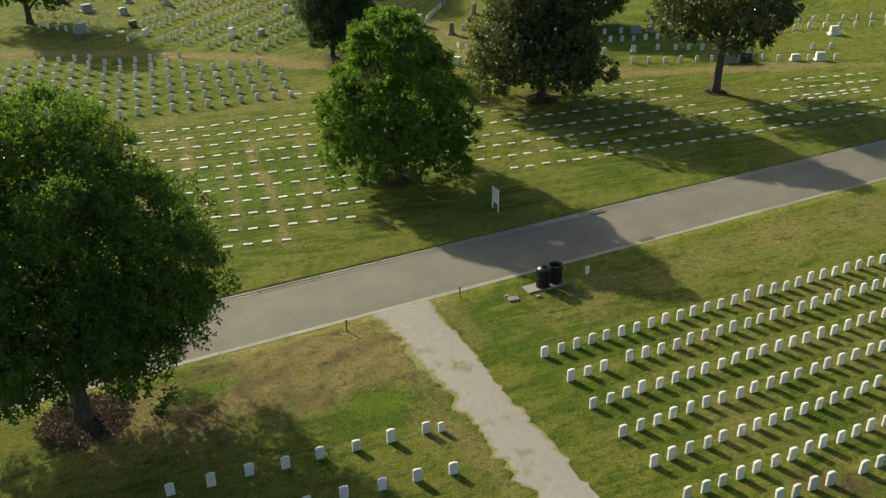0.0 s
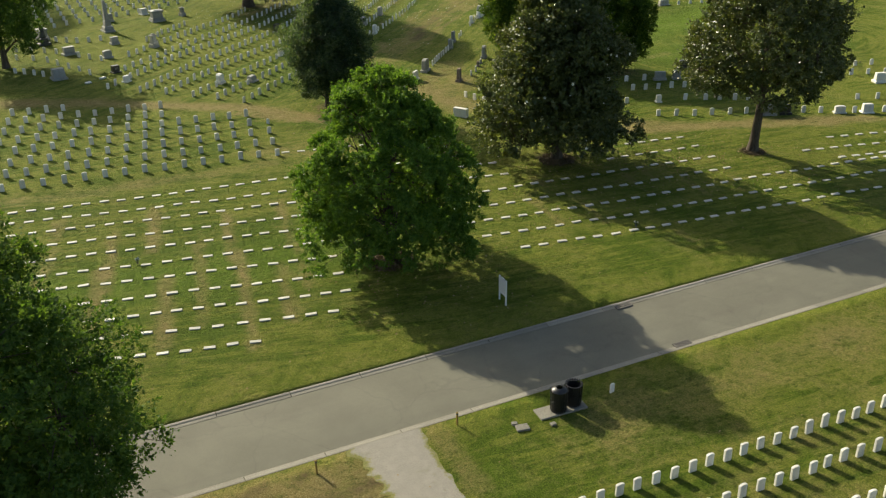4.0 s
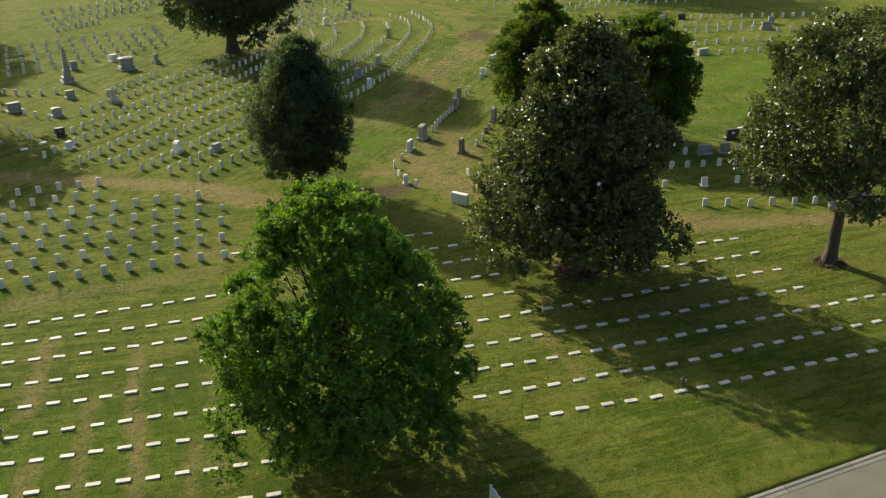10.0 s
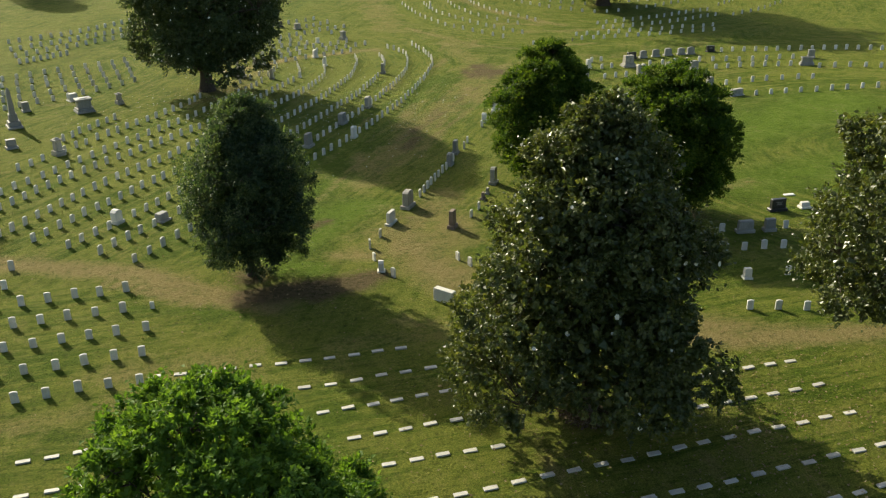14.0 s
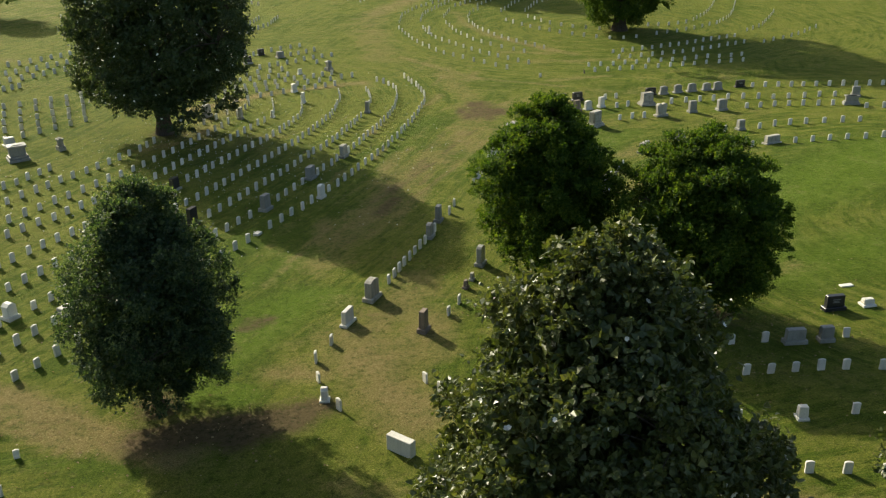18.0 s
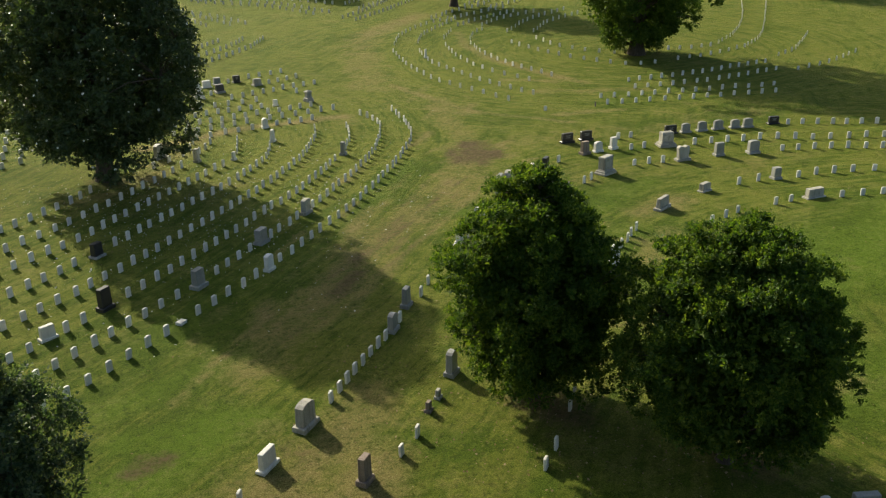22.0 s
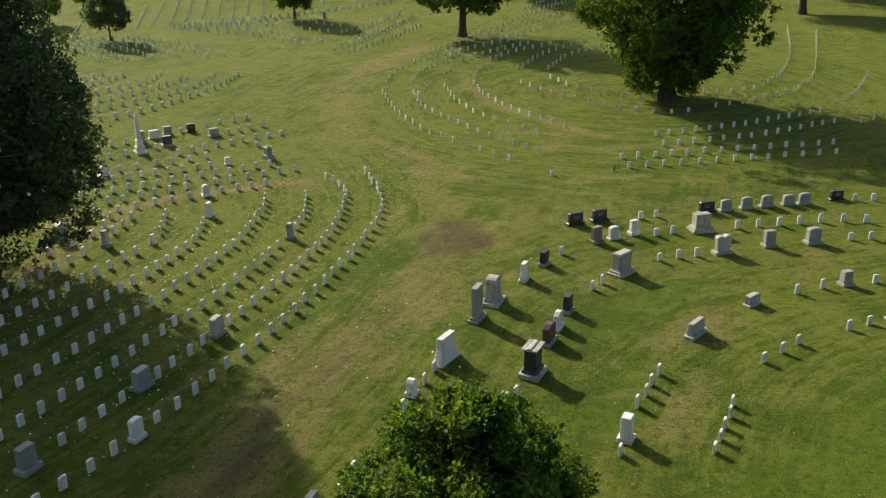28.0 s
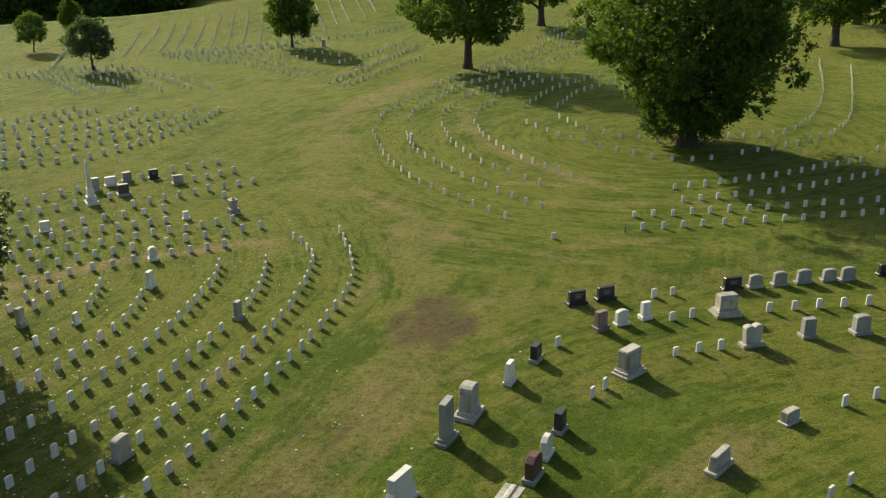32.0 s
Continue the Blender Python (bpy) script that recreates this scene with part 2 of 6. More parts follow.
def asphalt_material():
    m, nt, b = material("asphalt", 0.88, 0.25)
    at = place_of(nt)
    fine = noise_tex(nt, at, 55.0, 6.0, 0.7)
    patch = noise_tex(nt, at, 0.35, 5.0, 0.6)
    wear = noise_tex(nt, at, 0.9, 4.0, 0.6, (0.08, 1.6, 1.0))
    base = ramp(nt, fine, (0.25, (0.088, 0.084, 0.062)), (0.75, (0.176, 0.170, 0.127)))
    base = mix(nt, calc(nt, "MULTIPLY", ramp(nt, patch, (0.42, (0, 0, 0)), (0.62, (1, 1, 1))), 0.30), base, (0.200, 0.192, 0.144))
    base = mix(nt, calc(nt, "MULTIPLY", ramp(nt, wear, (0.50, (0, 0, 0)), (0.70, (1, 1, 1))), 0.30), base, (0.11, 0.10, 0.08))
    crack = nt.nodes.new("ShaderNodeTexVoronoi")
    crack.feature = "DISTANCE_TO_EDGE"
    crack.inputs["Scale"].default_value = 0.28
    warp = nt.nodes.new("ShaderNodeVectorMath")
    nt.links.new(at, warp.inputs[0])
    wob = node(nt, "ShaderNodeTexNoise", Scale=0.8, Detail=5.0)
    nt.links.new(at, wob.inputs["Vector"])
    nt.links.new(wob.outputs["Color"], warp.inputs[1])
    nt.links.new(warp.outputs[0], crack.inputs["Vector"])
    line = ramp(nt, crack.outputs["Distance"], (0.0, (1, 1, 1)), (0.012, (0, 0, 0)))
    base = mix(nt, calc(nt, "MULTIPLY", line, 0.16), base, (0.045, 0.044, 0.042))
    nt.links.new(base, b.inputs["Base Color"])
    bump(nt, b, fine, 0.5, 0.01)
    return m


def gravel_material():
    m, nt, b = material("pale_gravel", 0.95, 0.15)
    at = place_of(nt)
    fine = noise_tex(nt, at, 26.0, 7.0, 0.75)
    mid = noise_tex(nt, at, 3.0, 5.0, 0.65)
    wide = noise_tex(nt, at, 0.7, 5.0, 0.6)
    base = ramp(nt, fine, (0.25, (0.135, 0.125, 0.100)), (0.75, (0.345, 0.322, 0.270)))
    base = mix(nt, ramp(nt, mid, (0.45, (0, 0, 0)), (0.7, (0.55, 0.55, 0.55))), base, (0.29, 0.270, 0.225))
    grown = calc(nt, "MULTIPLY", ramp(nt, wide, (0.56, (0, 0, 0)), (0.68, (1, 1, 1))), ramp(nt, fine, (0.35, (0, 0, 0)), (0.55, (1, 1, 1))))
    base = mix(nt, calc(nt, "MULTIPLY", grown, 0.75), base, (0.13, 0.125, 0.045))
    edge = nt.nodes.new("ShaderNodeAttribute")
    edge.attribute_name = "grown"
    over = calc(nt, "MULTIPLY_ADD", calc(nt, "SUBTRACT", calc(nt, "ADD", calc(nt, "MULTIPLY", mid, 0.6), calc(nt, "MULTIPLY", fine, 0.4)), 0.5), 2.6, edge.outputs["Fac"])
    grass = ramp(nt, fine, (0.3, (0.075, 0.082, 0.018)), (0.7, (0.25, 0.235, 0.085)))
    base = mix(nt, ramp(nt, over, (0.62, (0, 0, 0)), (0.90, (1, 1, 1))), base, grass)
    nt.links.new(base, b.inputs["Base Color"])
    bump(nt, b, fine, 0.8, 0.02)
    return m


def turf_material():
    """Mown lawn: lush and pale tufts at several scales; 'dry' and 'bare' say where it has worn, and far off 'dry' also
    paints in haze.
    """
    m, nt, b = material("turf", 0.95, 0.07)
    at = place_of(nt)
    blade = noise_tex(nt, at, 16.0, 9.0, 0.82)
    tuft = noise_tex(nt, at, 3.6, 7.0, 0.72)
    mown = noise_tex(nt, at, 1.1, 5.0, 0.65, (0.9, 1.3, 1.0))
    patch = noise_tex(nt, at, 0.33, 9.0, 0.74)
    wide = noise_tex(nt, at, 0.055, 4.0, 0.55)
    along = noise_tex(nt, at, 1.0, 5.0, 0.7, (0.08, 1.5, 1.0), 54.0)
    sep = nt.nodes.new("ShaderNodeSeparateXYZ")
    nt.links.new(at, sep.inputs[0])
    line, sure = nt.nodes.new("ShaderNodeAttribute"), nt.nodes.new("ShaderNodeAttribute")
    line.attribute_name, sure.attribute_name = "mown", "mown_sure"
    lane = nt.nodes.new("ShaderNodeCombineXYZ")
    nt.links.new(line.outputs["Fac"], lane.inputs[0])
    nt.links.new(calc(nt, "MULTIPLY", sep.outputs[0], 0.11), lane.inputs[1])
    nt.links.new(calc(nt, "MULTIPLY", sep.outputs[1], 0.11), lane.inputs[2])
    across = noise_tex(nt, lane.outputs[0], 2.0, 5.0, 0.74)
    along = calc(nt, "MULTIPLY_ADD", along, 0.45, 0.275)
    swath = calc(nt, "ADD", calc(nt, "MULTIPLY", across, sure.outputs["Fac"]), calc(nt, "MULTIPLY", along, calc(nt, "SUBTRACT", 1.0, sure.outputs["Fac"])))
    clover = noise_tex(nt, at, 1.7, 8.0, 0.76)
    dry = nt.nodes.new("ShaderNodeAttribute")
    dry.attribute_name = "dry"
    bare = nt.nodes.new("ShaderNodeAttribute")
    bare.attribute_name = "bare"
    lush_at = nt.nodes.new("ShaderNodeAttribute")
    lush_at.attribute_name = "lush"
    lush = ramp(nt, blade, (0.36, (0.029, 0.050, 0.005)), (0.50, (0.080, 0.124, 0.011)), (0.65, (0.160, 0.212, 0.027)))
    pale = ramp(nt, blade, (0.36, (0.068, 0.083, 0.013)), (0.50, (0.163, 0.188, 0.027)), (0.65, (0.288, 0.295, 0.056)))
    straw = ramp(nt, blade, (0.36, (0.118, 0.094, 0.034)), (0.50, (0.262, 0.210, 0.080)), (0.65, (0.43, 0.36, 0.165)))
    soil = ramp(nt, tuft, (0.3, (0.066, 0.049, 0.025)), (0.7, (0.165, 0.122, 0.065)))
    soft = calc(nt, "ADD", calc(nt, "MULTIPLY", patch, 0.55), calc(nt, "MULTIPLY", wide, 0.45))
    soft = calc(nt, "ADD", soft, calc(nt, "MULTIPLY", calc(nt, "SUBTRACT", mown, 0.5), 0.45))
    soft = calc(nt, "ADD", soft, calc(nt, "MULTIPLY", calc(nt, "SUBTRACT", swath, 0.5), 1.25))
    soft = calc(nt, "SUBTRACT", soft, calc(nt, "MULTIPLY", lush_at.outputs["Fac"], 0.22))
    base = mix(nt, ramp(nt, soft, (0.36, (0, 0, 0)), (0.53, (1, 1, 1))), lush, pale)
    vivid = ramp(nt, blade, (0.36, (0.048, 0.084, 0.006)), (0.50, (0.112, 0.180, 0.014)), (0.65, (0.190, 0.272, 0.034)))
    deep = calc(nt, "MULTIPLY_ADD", calc(nt, "SUBTRACT", calc(nt, "ADD", calc(nt, "MULTIPLY", patch, 0.5), calc(nt, "MULTIPLY", clover, 0.5)), 0.5), 2.4, lush_at.outputs["Fac"])
    base = mix(nt, ramp(nt, deep, (0.55, (0, 0, 0)), (1.0, (0.9, 0.9, 0.9))), base, vivid)
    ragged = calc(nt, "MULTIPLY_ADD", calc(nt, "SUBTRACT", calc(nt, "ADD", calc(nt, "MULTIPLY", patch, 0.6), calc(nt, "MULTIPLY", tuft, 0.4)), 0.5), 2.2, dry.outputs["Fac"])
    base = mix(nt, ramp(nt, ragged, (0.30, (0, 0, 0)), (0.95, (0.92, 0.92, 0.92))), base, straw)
    thin = ramp(nt, calc(nt, "ADD", calc(nt, "MULTIPLY", clover, 0.55), calc(nt, "MULTIPLY", patch, 0.45)), (0.50, (0, 0, 0)), (0.66, (0.42, 0.42, 0.42)))
    base = mix(nt, thin, base, straw)
    dense = ramp(nt, noise_tex(nt, at, 0.85, 7.0, 0.7), (0.36, (0.42, 0.42, 0.42)), (0.50, (0, 0, 0)))
    base = mix(nt, dense, base, lush)
    worn = calc(nt, "MULTIPLY_ADD", calc(nt, "SUBTRACT", calc(nt, "ADD", calc(nt, "MULTIPLY", clover, 0.5), calc(nt, "MULTIPLY", tuft, 0.5)), 0.5), 2.0, bare.outputs["Fac"])
    base = mix(nt, ramp(nt, worn, (0.32, (0, 0, 0)), (1.05, (0.92, 0.92, 0.92))), base, soil)
    base = mix(nt, ramp(nt, tuft, (0.36, (0.50, 0.50, 0.50)), (0.48, (0, 0, 0))), base, (0.030, 0.048, 0.010))
    nt.links.new(base, b.inputs["Base Color"])
    hgt = calc(nt, "ADD", calc(nt, "MULTIPLY", clover, 0.8), calc(nt, "ADD", calc(nt, "MULTIPLY", blade, 0.6), calc(nt, "MULTIPLY", tuft, 1.0)))
    bump(nt, b, hgt, 1.0, 0.23)
    return m


def leaf_material(name, dark, mid, light, through=0.35, rough=0.55, spec=0.3):
    m, nt, b = material(name, rough, spec)
    geo = nt.nodes.new("ShaderNodeNewGeometry")
    at = place_of(nt)
    wide = noise_tex(nt, at, 0.8, 3.0, 0.6)
    pick = calc(nt, "ADD", calc(nt, "MULTIPLY_ADD", geo.outputs["Random Per Island"], 0.36, 0.05), calc(nt, "MULTIPLY", wide, 0.6))
    base = ramp(nt, pick, (0.15, dark), (0.5, mid), (0.9, light))
    nt.links.new(base, b.inputs["Base Color"])
    tr = nt.nodes.new("ShaderNodeBsdfTranslucent")
    warm = mix(nt, 1.0, base, (1.65, 1.6, 0.6), "MULTIPLY")
    nt.links.new(warm, tr.inputs["Color"])
    mx = nt.nodes.new("ShaderNodeMixShader")
    mx.inputs[0].default_value = through
    nt.links.new(b.outputs[0], mx.inputs[1])
    nt.links.new(tr.outputs[0], mx.inputs[2])
    nt.links.new(mx.outputs[0], nt.nodes["Material Output"].inputs["Surface"])
    return m


def bark_material():
    m, nt, b = material("bark", 0.95, 0.15)
    at = place_of(nt)
    ridge = noise_tex(nt, at, 9.0, 6.0, 0.7, (1.0, 1.0, 0.18))
    moss = noise_tex(nt, at, 1.4, 4.0, 0.6)
    base = ramp(nt, ridge, (0.3, (0.030, 0.024, 0.018)), (0.7, (0.135, 0.110, 0.085)))
    base = mix(nt, ramp(nt, moss, (0.5, (0, 0, 0)), (0.75, (0.5, 0.5, 0.5))), base, (0.11, 0.11, 0.085))
    nt.links.new(base, b.inputs["Base Color"])
    bump(nt, b, ridge, 0.8, 0.05)
    return m


def paint(name, colour, rough=0.5, metal=0.0, spec=0.4, dirt=0.3):
    m, nt, b = material(name, rough, spec)
    b.inputs["Metallic"].default_value = metal
    at = place_of(nt)
    n = noise_tex(nt, at, 6.0, 5.0, 0.65)
    dull = tuple(c * 0.55 + 0.02 for c in colour)
    nt.links.new(mix(nt, calc(nt, "MULTIPLY", ramp(nt, n, (0.45, (0, 0, 0)), (0.75, (1, 1, 1))), dirt), colour, dull), b.inputs["Base Color"])
    return m


TURF, ASPHALT, GRAVEL, BARK = turf_material(), asphalt_material(), gravel_material(), bark_material()
LEAF_FRESH = leaf_material("fresh_leaf", (0.040, 0.088, 0.016), (0.084, 0.160, 0.025), (0.182, 0.280, 0.046), 0.42, 0.6, 0.2)
LEAF_OAK = leaf_material("oak_leaf", (0.014, 0.036, 0.006), (0.046, 0.092, 0.012), (0.185, 0.245, 0.036), 0.48, 0.6, 0.2)
LEAF_MAGNOLIA = leaf_material("magnolia_leaf", (0.028, 0.048, 0.014), (0.066, 0.088, 0.024), (0.170, 0.178, 0.058), 0.28, 0.37, 0.45)
LEAF_SHADE = leaf_material("shade_tree_leaf", (0.022, 0.050, 0.012), (0.060, 0.116, 0.021), (0.150, 0.222, 0.044), 0.44, 0.6, 0.2)
LEAF_DARK = leaf_material("dark_magnolia_leaf", (0.022, 0.042, 0.017), (0.046, 0.076, 0.026), (0.108, 0.130, 0.052), 0.24, 0.45, 0.35)
LEAF_LIME = leaf_material("lime_leaf", (0.026, 0.056, 0.008), (0.056, 0.104, 0.015), (0.150, 0.205, 0.032), 0.40, 0.6, 0.2)
LEAF_HOLLY = leaf_material("blue_green_leaf", (0.014, 0.034, 0.017), (0.038, 0.070, 0.034), (0.180, 0.230, 0.122), 0.46, 0.48, 0.30)
DEAD_LEAF = leaf_material("dead_leaf", (0.14, 0.10, 0.05), (0.24, 0.18, 0.10), (0.40, 0.34, 0.22), 0.15, 0.8, 0.1)
MULCH = leaf_material("wood_chips", (0.052, 0.040, 0.026), (0.118, 0.094, 0.062), (0.225, 0.182, 0.126), 0.05, 0.9, 0.1)
PETAL = paint("white_petal", (0.72, 0.70, 0.60), 0.6, 0.0, 0.2, 0.25)
BLACK_STEEL = paint("black_steel", (0.012, 0.012, 0.013), 0.4, 0.0, 0.5, 0.3)
IRON = paint("cast_iron", (0.12, 0.11, 0.095), 0.7, 0.0, 0.4, 0.6)
WHITE_PAINT = paint("white_paint", (0.74, 0.73, 0.69), 0.55, 0.0, 0.3, 0.35)
YELLOW_PAINT = paint("weathered_yellow_paint", (0.33, 0.22, 0.055), 0.7, 0.0, 0.3, 0.5)
GREY_INK = paint("grey_ink", (0.22, 0.22, 0.21), 0.7)
# ---- the ground, road and drive ----
def row(n, *c):
    """n places along a smooth curve through the points c, evenly spread: x, y and the way of the row in degrees."""
    p = np.array(c, float).reshape(-1, 2)
    if n == 1 or len(p) == 1:
        return [(p[0, 0], p[0, 1], 0.0)]
    q = np.vstack([2 * p[0] - p[1], p, 2 * p[-1] - p[-2]])
    pts = []
    for i in range(1, len(q) - 2):
        for t in np.linspace(0, 1, 24, endpoint=False):
            a, b, d, e = q[i - 1], q[i], q[i + 1], q[i + 2]
            pts.append(0.5 * (2 * b + (d - a) * t + (2 * a - 5 * b + 4 * d - e) * t * t + (3 * b - a - 3 * d + e) * t ** 3))
    pts.append(p[-1])
    pts = np.array(pts)
    s = np.concatenate([[0], np.cumsum(np.hypot(*np.diff(pts, axis=0).T))])
    out = []
    for u in np.linspace(0, s[-1], n):
        x, y = np.interp(u, s, pts[:, 0]), np.interp(u, s, pts[:, 1])
        k = min(max(np.searchsorted(s, u), 1), len(s) - 1)
        d = pts[k] - pts[k - 1]
        out.append((x, y, math.degrees(math.atan2(d[1], d[0]))))
    return out


def steps(*runs):
    out = []
    for a, b, d in runs:
        out += list(np.arange(a, b - 1e-6, d))
    return out + [runs[-1][1]]


def build_ground():
    xs = np.array(steps((-1500, -300, 200), (-300, -40, 20), (-40, -8, 2), (-8, 96, 0.5), (96, 160, 2), (160, 400, 20), (400, 1700, 200)))
    ys = steps((-1200, -200, 200), (-200, 0, 20), (0, 12, 1), (12, 150, 0.5), (150, 250, 1), (250, 330, 4), (330, 600, 30), (600, 2400, 200))
    ys = np.array(sorted([y for y in ys if min(abs(y - ROAD_A), abs(y - ROAD_B)) > 0.2] + [ROAD_A, ROAD_A + 0.02, ROAD_B - 0.02, ROAD_B]))
    X, Y = np.meshgrid(xs, ys)
    Z = ground_z(X, Y)
    Z = np.where((Y > ROAD_A + 0.01) & (Y < ROAD_B - 0.01), Z - 0.16, Z)
    nx, ny = len(xs), len(ys)
    i = np.arange((ny - 1) * nx).reshape(ny - 1, nx)[:, :-1].ravel()
    me = mesh_np("ground", np.stack([X.ravel(), Y.ravel(), Z.ravel()], 1), np.stack([i, i + 1, i + 1 + nx, i + nx], 1))
    flat(me, TURF, True)
    dry, bare, lush = np.zeros(X.shape), np.zeros(X.shape), np.zeros(X.shape)

    def stroke(field, x0, y0, x1, y1, width, amount):
        dx, dy = x1 - x0, y1 - y0
        t = np.clip(((X - x0) * dx + (Y - y0) * dy) / max(dx * dx + dy * dy, 1e-6), 0, 1)
        d = np.hypot(X - x0 - t * dx, Y - y0 - t * dy)
        np.maximum(field, amount * np.exp(-(d / width) ** 2), out=field)

    # worn and yellowed turf: verges, wheel tracks, walks between plots
    for s in ((2, 30.2, 11.5, 29.6, 2.6, 1.0), (7, 32.2, 13, 31.0, 1.5, 1.15), (11.8, 31, 12.2, 24, 1.2, 0.75), (12.7, 33, 12.6, 20, 0.6, 0.8), (16.2, 33, 16.2, 29, 0.6, 0.7),
              (14, 80.6, 20.2, 76.3, 1.1, 1.15), (20.2, 76.3, 23.7, 71.9, 1.2, 1.3), (23.7, 71.9, 26.5, 69.3, 1.0, 1.3), (19, 75.5, 23.2, 71.0, 0.4, 1.2), (10, 83.2, 14, 80.6, 1.2, 1.0), (0, 88.5, 10, 83.2, 1.8, 0.9), (31, 74, 33, 73, 1.0, 0.9), (19, 62.5, 24, 63.5, 2.0, 0.45)):
        stroke(dry, *s)
    for s in ((22, 30.8, 60, 29.0, 2.6, 0.58), (19, 66, 23, 64.5, 2.6, 0.5), (0, 64.3, 19, 63.2, 1.2, 0.6), (35.2, 75.5, 35.6, 68.5, 2.6, 0.88), (37, 77, 40, 80, 2.0, 0.75), (37.5, 73, 39, 76, 2.2, 0.75), (31.6, 65.4, 34.7, 62.8, 0.8, 0.6), (44.1, 59.2, 47.4, 57.0, 1.2, 0.8),
              (43, 58.2, 60, 52.0, 1.1, 1.15), (47, 57.0, 66, 49.0, 1.0, 0.65), (28, 64.6, 36, 62.4, 1.2, 0.5)):
        stroke(dry, *s)
    for s in ((36, 85, 44, 93.5, 2.2, 0.62), (43.9, 95.3, 52.5, 103, 2.0, 0.72), (52.5, 103, 57, 110, 2.6, 0.62), (57, 111, 60, 127, 2.2, 0.55),
              (58, 134, 61.8, 122, 0.7, 0.85), (61.8, 122, 68, 116, 0.8, 0.70), (56, 134, 62, 158, 3.5, 0.55), (63, 159, 74, 171, 2.6, 0.8)):
        stroke(dry, *s)
    for s in ((41.6, 124.7, 51, 124.8, 1.0, 0.95), (34, 121.5, 42, 124.6, 1.0, 0.95), (62, 112, 84, 113, 3.5, 0.42), (60, 103, 80, 102, 3.0, 0.36), (62, 95, 66, 97, 1.5, 0.75), (58, 88, 62, 92, 1.3, 0.6),
              (71.4, 142.5, 71.6, 149, 0.9, 0.85), (71.4, 142, 72.8, 135.5, 0.9, 0.85), (72.8, 135.5, 75.8, 128, 0.9, 0.85), (71.6, 149, 73.6, 156, 0.8, 0.7), (69, 132, 73.5, 129.5, 0.9, 0.75), (70, 126.5, 78, 124, 1.0, 0.7), (68, 118.5, 74, 118, 0.8, 0.7), (33, 113, 38, 122, 2.2, 0.6)):
        stroke(dry, *s)
    # deep green, well watered turf
    for s in ((60, 82, 80, 88, 6.5, 1.0), (52, 89, 60, 92, 3.2, 0.8), (50, 99.5, 53, 98.8, 1.3, 0.9), (60, 97, 66, 101, 2.2, 0.8), (58, 74, 70, 74, 5.0, 0.9), (28, 75.5, 34, 80.5, 2.4, 1.1), (28.0, 73.3, 29.4, 72.7, 0.95, 1.7), (25, 69, 20, 72, 0.7, 0.8), (17, 30, 18.0, 22, 1.1, 0.7), (16.8, 28, 24, 29.5, 1.6, 0.3), (9, 27.2, 12, 26.2, 1.5, 0.7),
              (44, 99, 52, 110, 2.0, 0.7), (58, 97, 66, 101, 2.5, 0.75), (30, 83, 36, 86, 1.8, 0.9), (30.5, 80.5, 35.5, 80.5, 1.6, 1.0), (39.5, 77.5, 42.5, 76.0, 1.2, 0.7), (18, 62, 2, 64, 1.0, 0.4), (22, 41, 34, 41.5, 1.6, 0.5)):
        stroke(lush, *s)
    # stroke from (29, 84): green turf, tinted darker to deepen the magnolia's cast shadow
    for s in ((20, 44, 26, 60, 2.5, 0.7), (0, 51, 18, 49, 5.5, 0.88), (29, 84, 43, 99, 4.5, 0.62), (23, 80, 33, 89, 3.5, 0.55), (48, 86, 56, 92, 2.0, 0.5), (60, 115, 64, 118, 2.0, 0.5), (70, 113, 90, 113, 2.0, 0.35)):
        stroke(lush, *s)
    # bare soil: under the trees, in turned patches
    for s in ((25.6, 70.9, 31, 70.2, 1.3, 1.25), (28.5, 69.6, 32.2, 70.6, 1.0, 1.15), (26.2, 73.4, 26.2, 73.0, 1.2, 1.1), (55.6, 109.3, 58.4, 112.6, 1.5, 0.85), (57.0, 109.0, 58.6, 110.4, 0.9, 0.95), (41.2, 90.3, 43.0, 92.4, 0.7, 0.85), (25.9, 71.4, 29.6, 70.8, 0.9, 0.85), (41, 90.5, 44.5, 95, 0.5, 0.6),
              (20.2, 46.6, 20.3, 46.5, 1.3, 1.2), (35.7, 55.2, 35.7, 55.3, 1.5, 1.2), (47.8, 50.5, 47.9, 50.5, 1.1, 1.1), (0.4, 31.2, 0.6, 31.0, 1.35, 1.3),
              (46, 77.9, 47, 76, 1.4, 0.9), (51.5, 71.9, 51.6, 71, 1.6, 0.9), (31, 114.8, 31.5, 114, 1.6, 0.8), (21.9, 16.4, 23.2, 15.4, 0.7, 1.0), (28.5, 75.5, 29.8, 77, 0.8, 0.55), (30.6, 78.5, 32.0, 79.0, 0.6, 0.95), (31.0, 79.3, 31.9, 79.1, 0.4, 0.9), (35.9, 78.0, 36.6, 77.2, 0.6, 0.55)):
        stroke(bare, *s)
    # pale strips along the columns of graves, where the fill has settled
    rng = np.random.default_rng(5)
    for u, v, ln in ((8.2, 43.8, 6.5), (11.6, 41.5, 10.0), (10.1, 44.5, 9.0), (5.2, 45.5, 7.0), (13.9, 43.2, 6.0), (2.4, 46.0, 8.0), (6.6, 50.0, 7.0), (15.6, 46.0, 5.0), (12.9, 50.5, 7.0), (0.6, 49.0, 6.0), (9.4, 53.5, 6.0), (16.2, 51.0, 6.0), (4.0, 53.0, 7.0)):
        stroke(dry, u, v, u + 0.19 * ln, v + 0.98 * ln, rng.uniform(0.36, 0.58), rng.uniform(0.62, 0.92))
        for q in range(3):
            w = v + rng.uniform(0, ln)
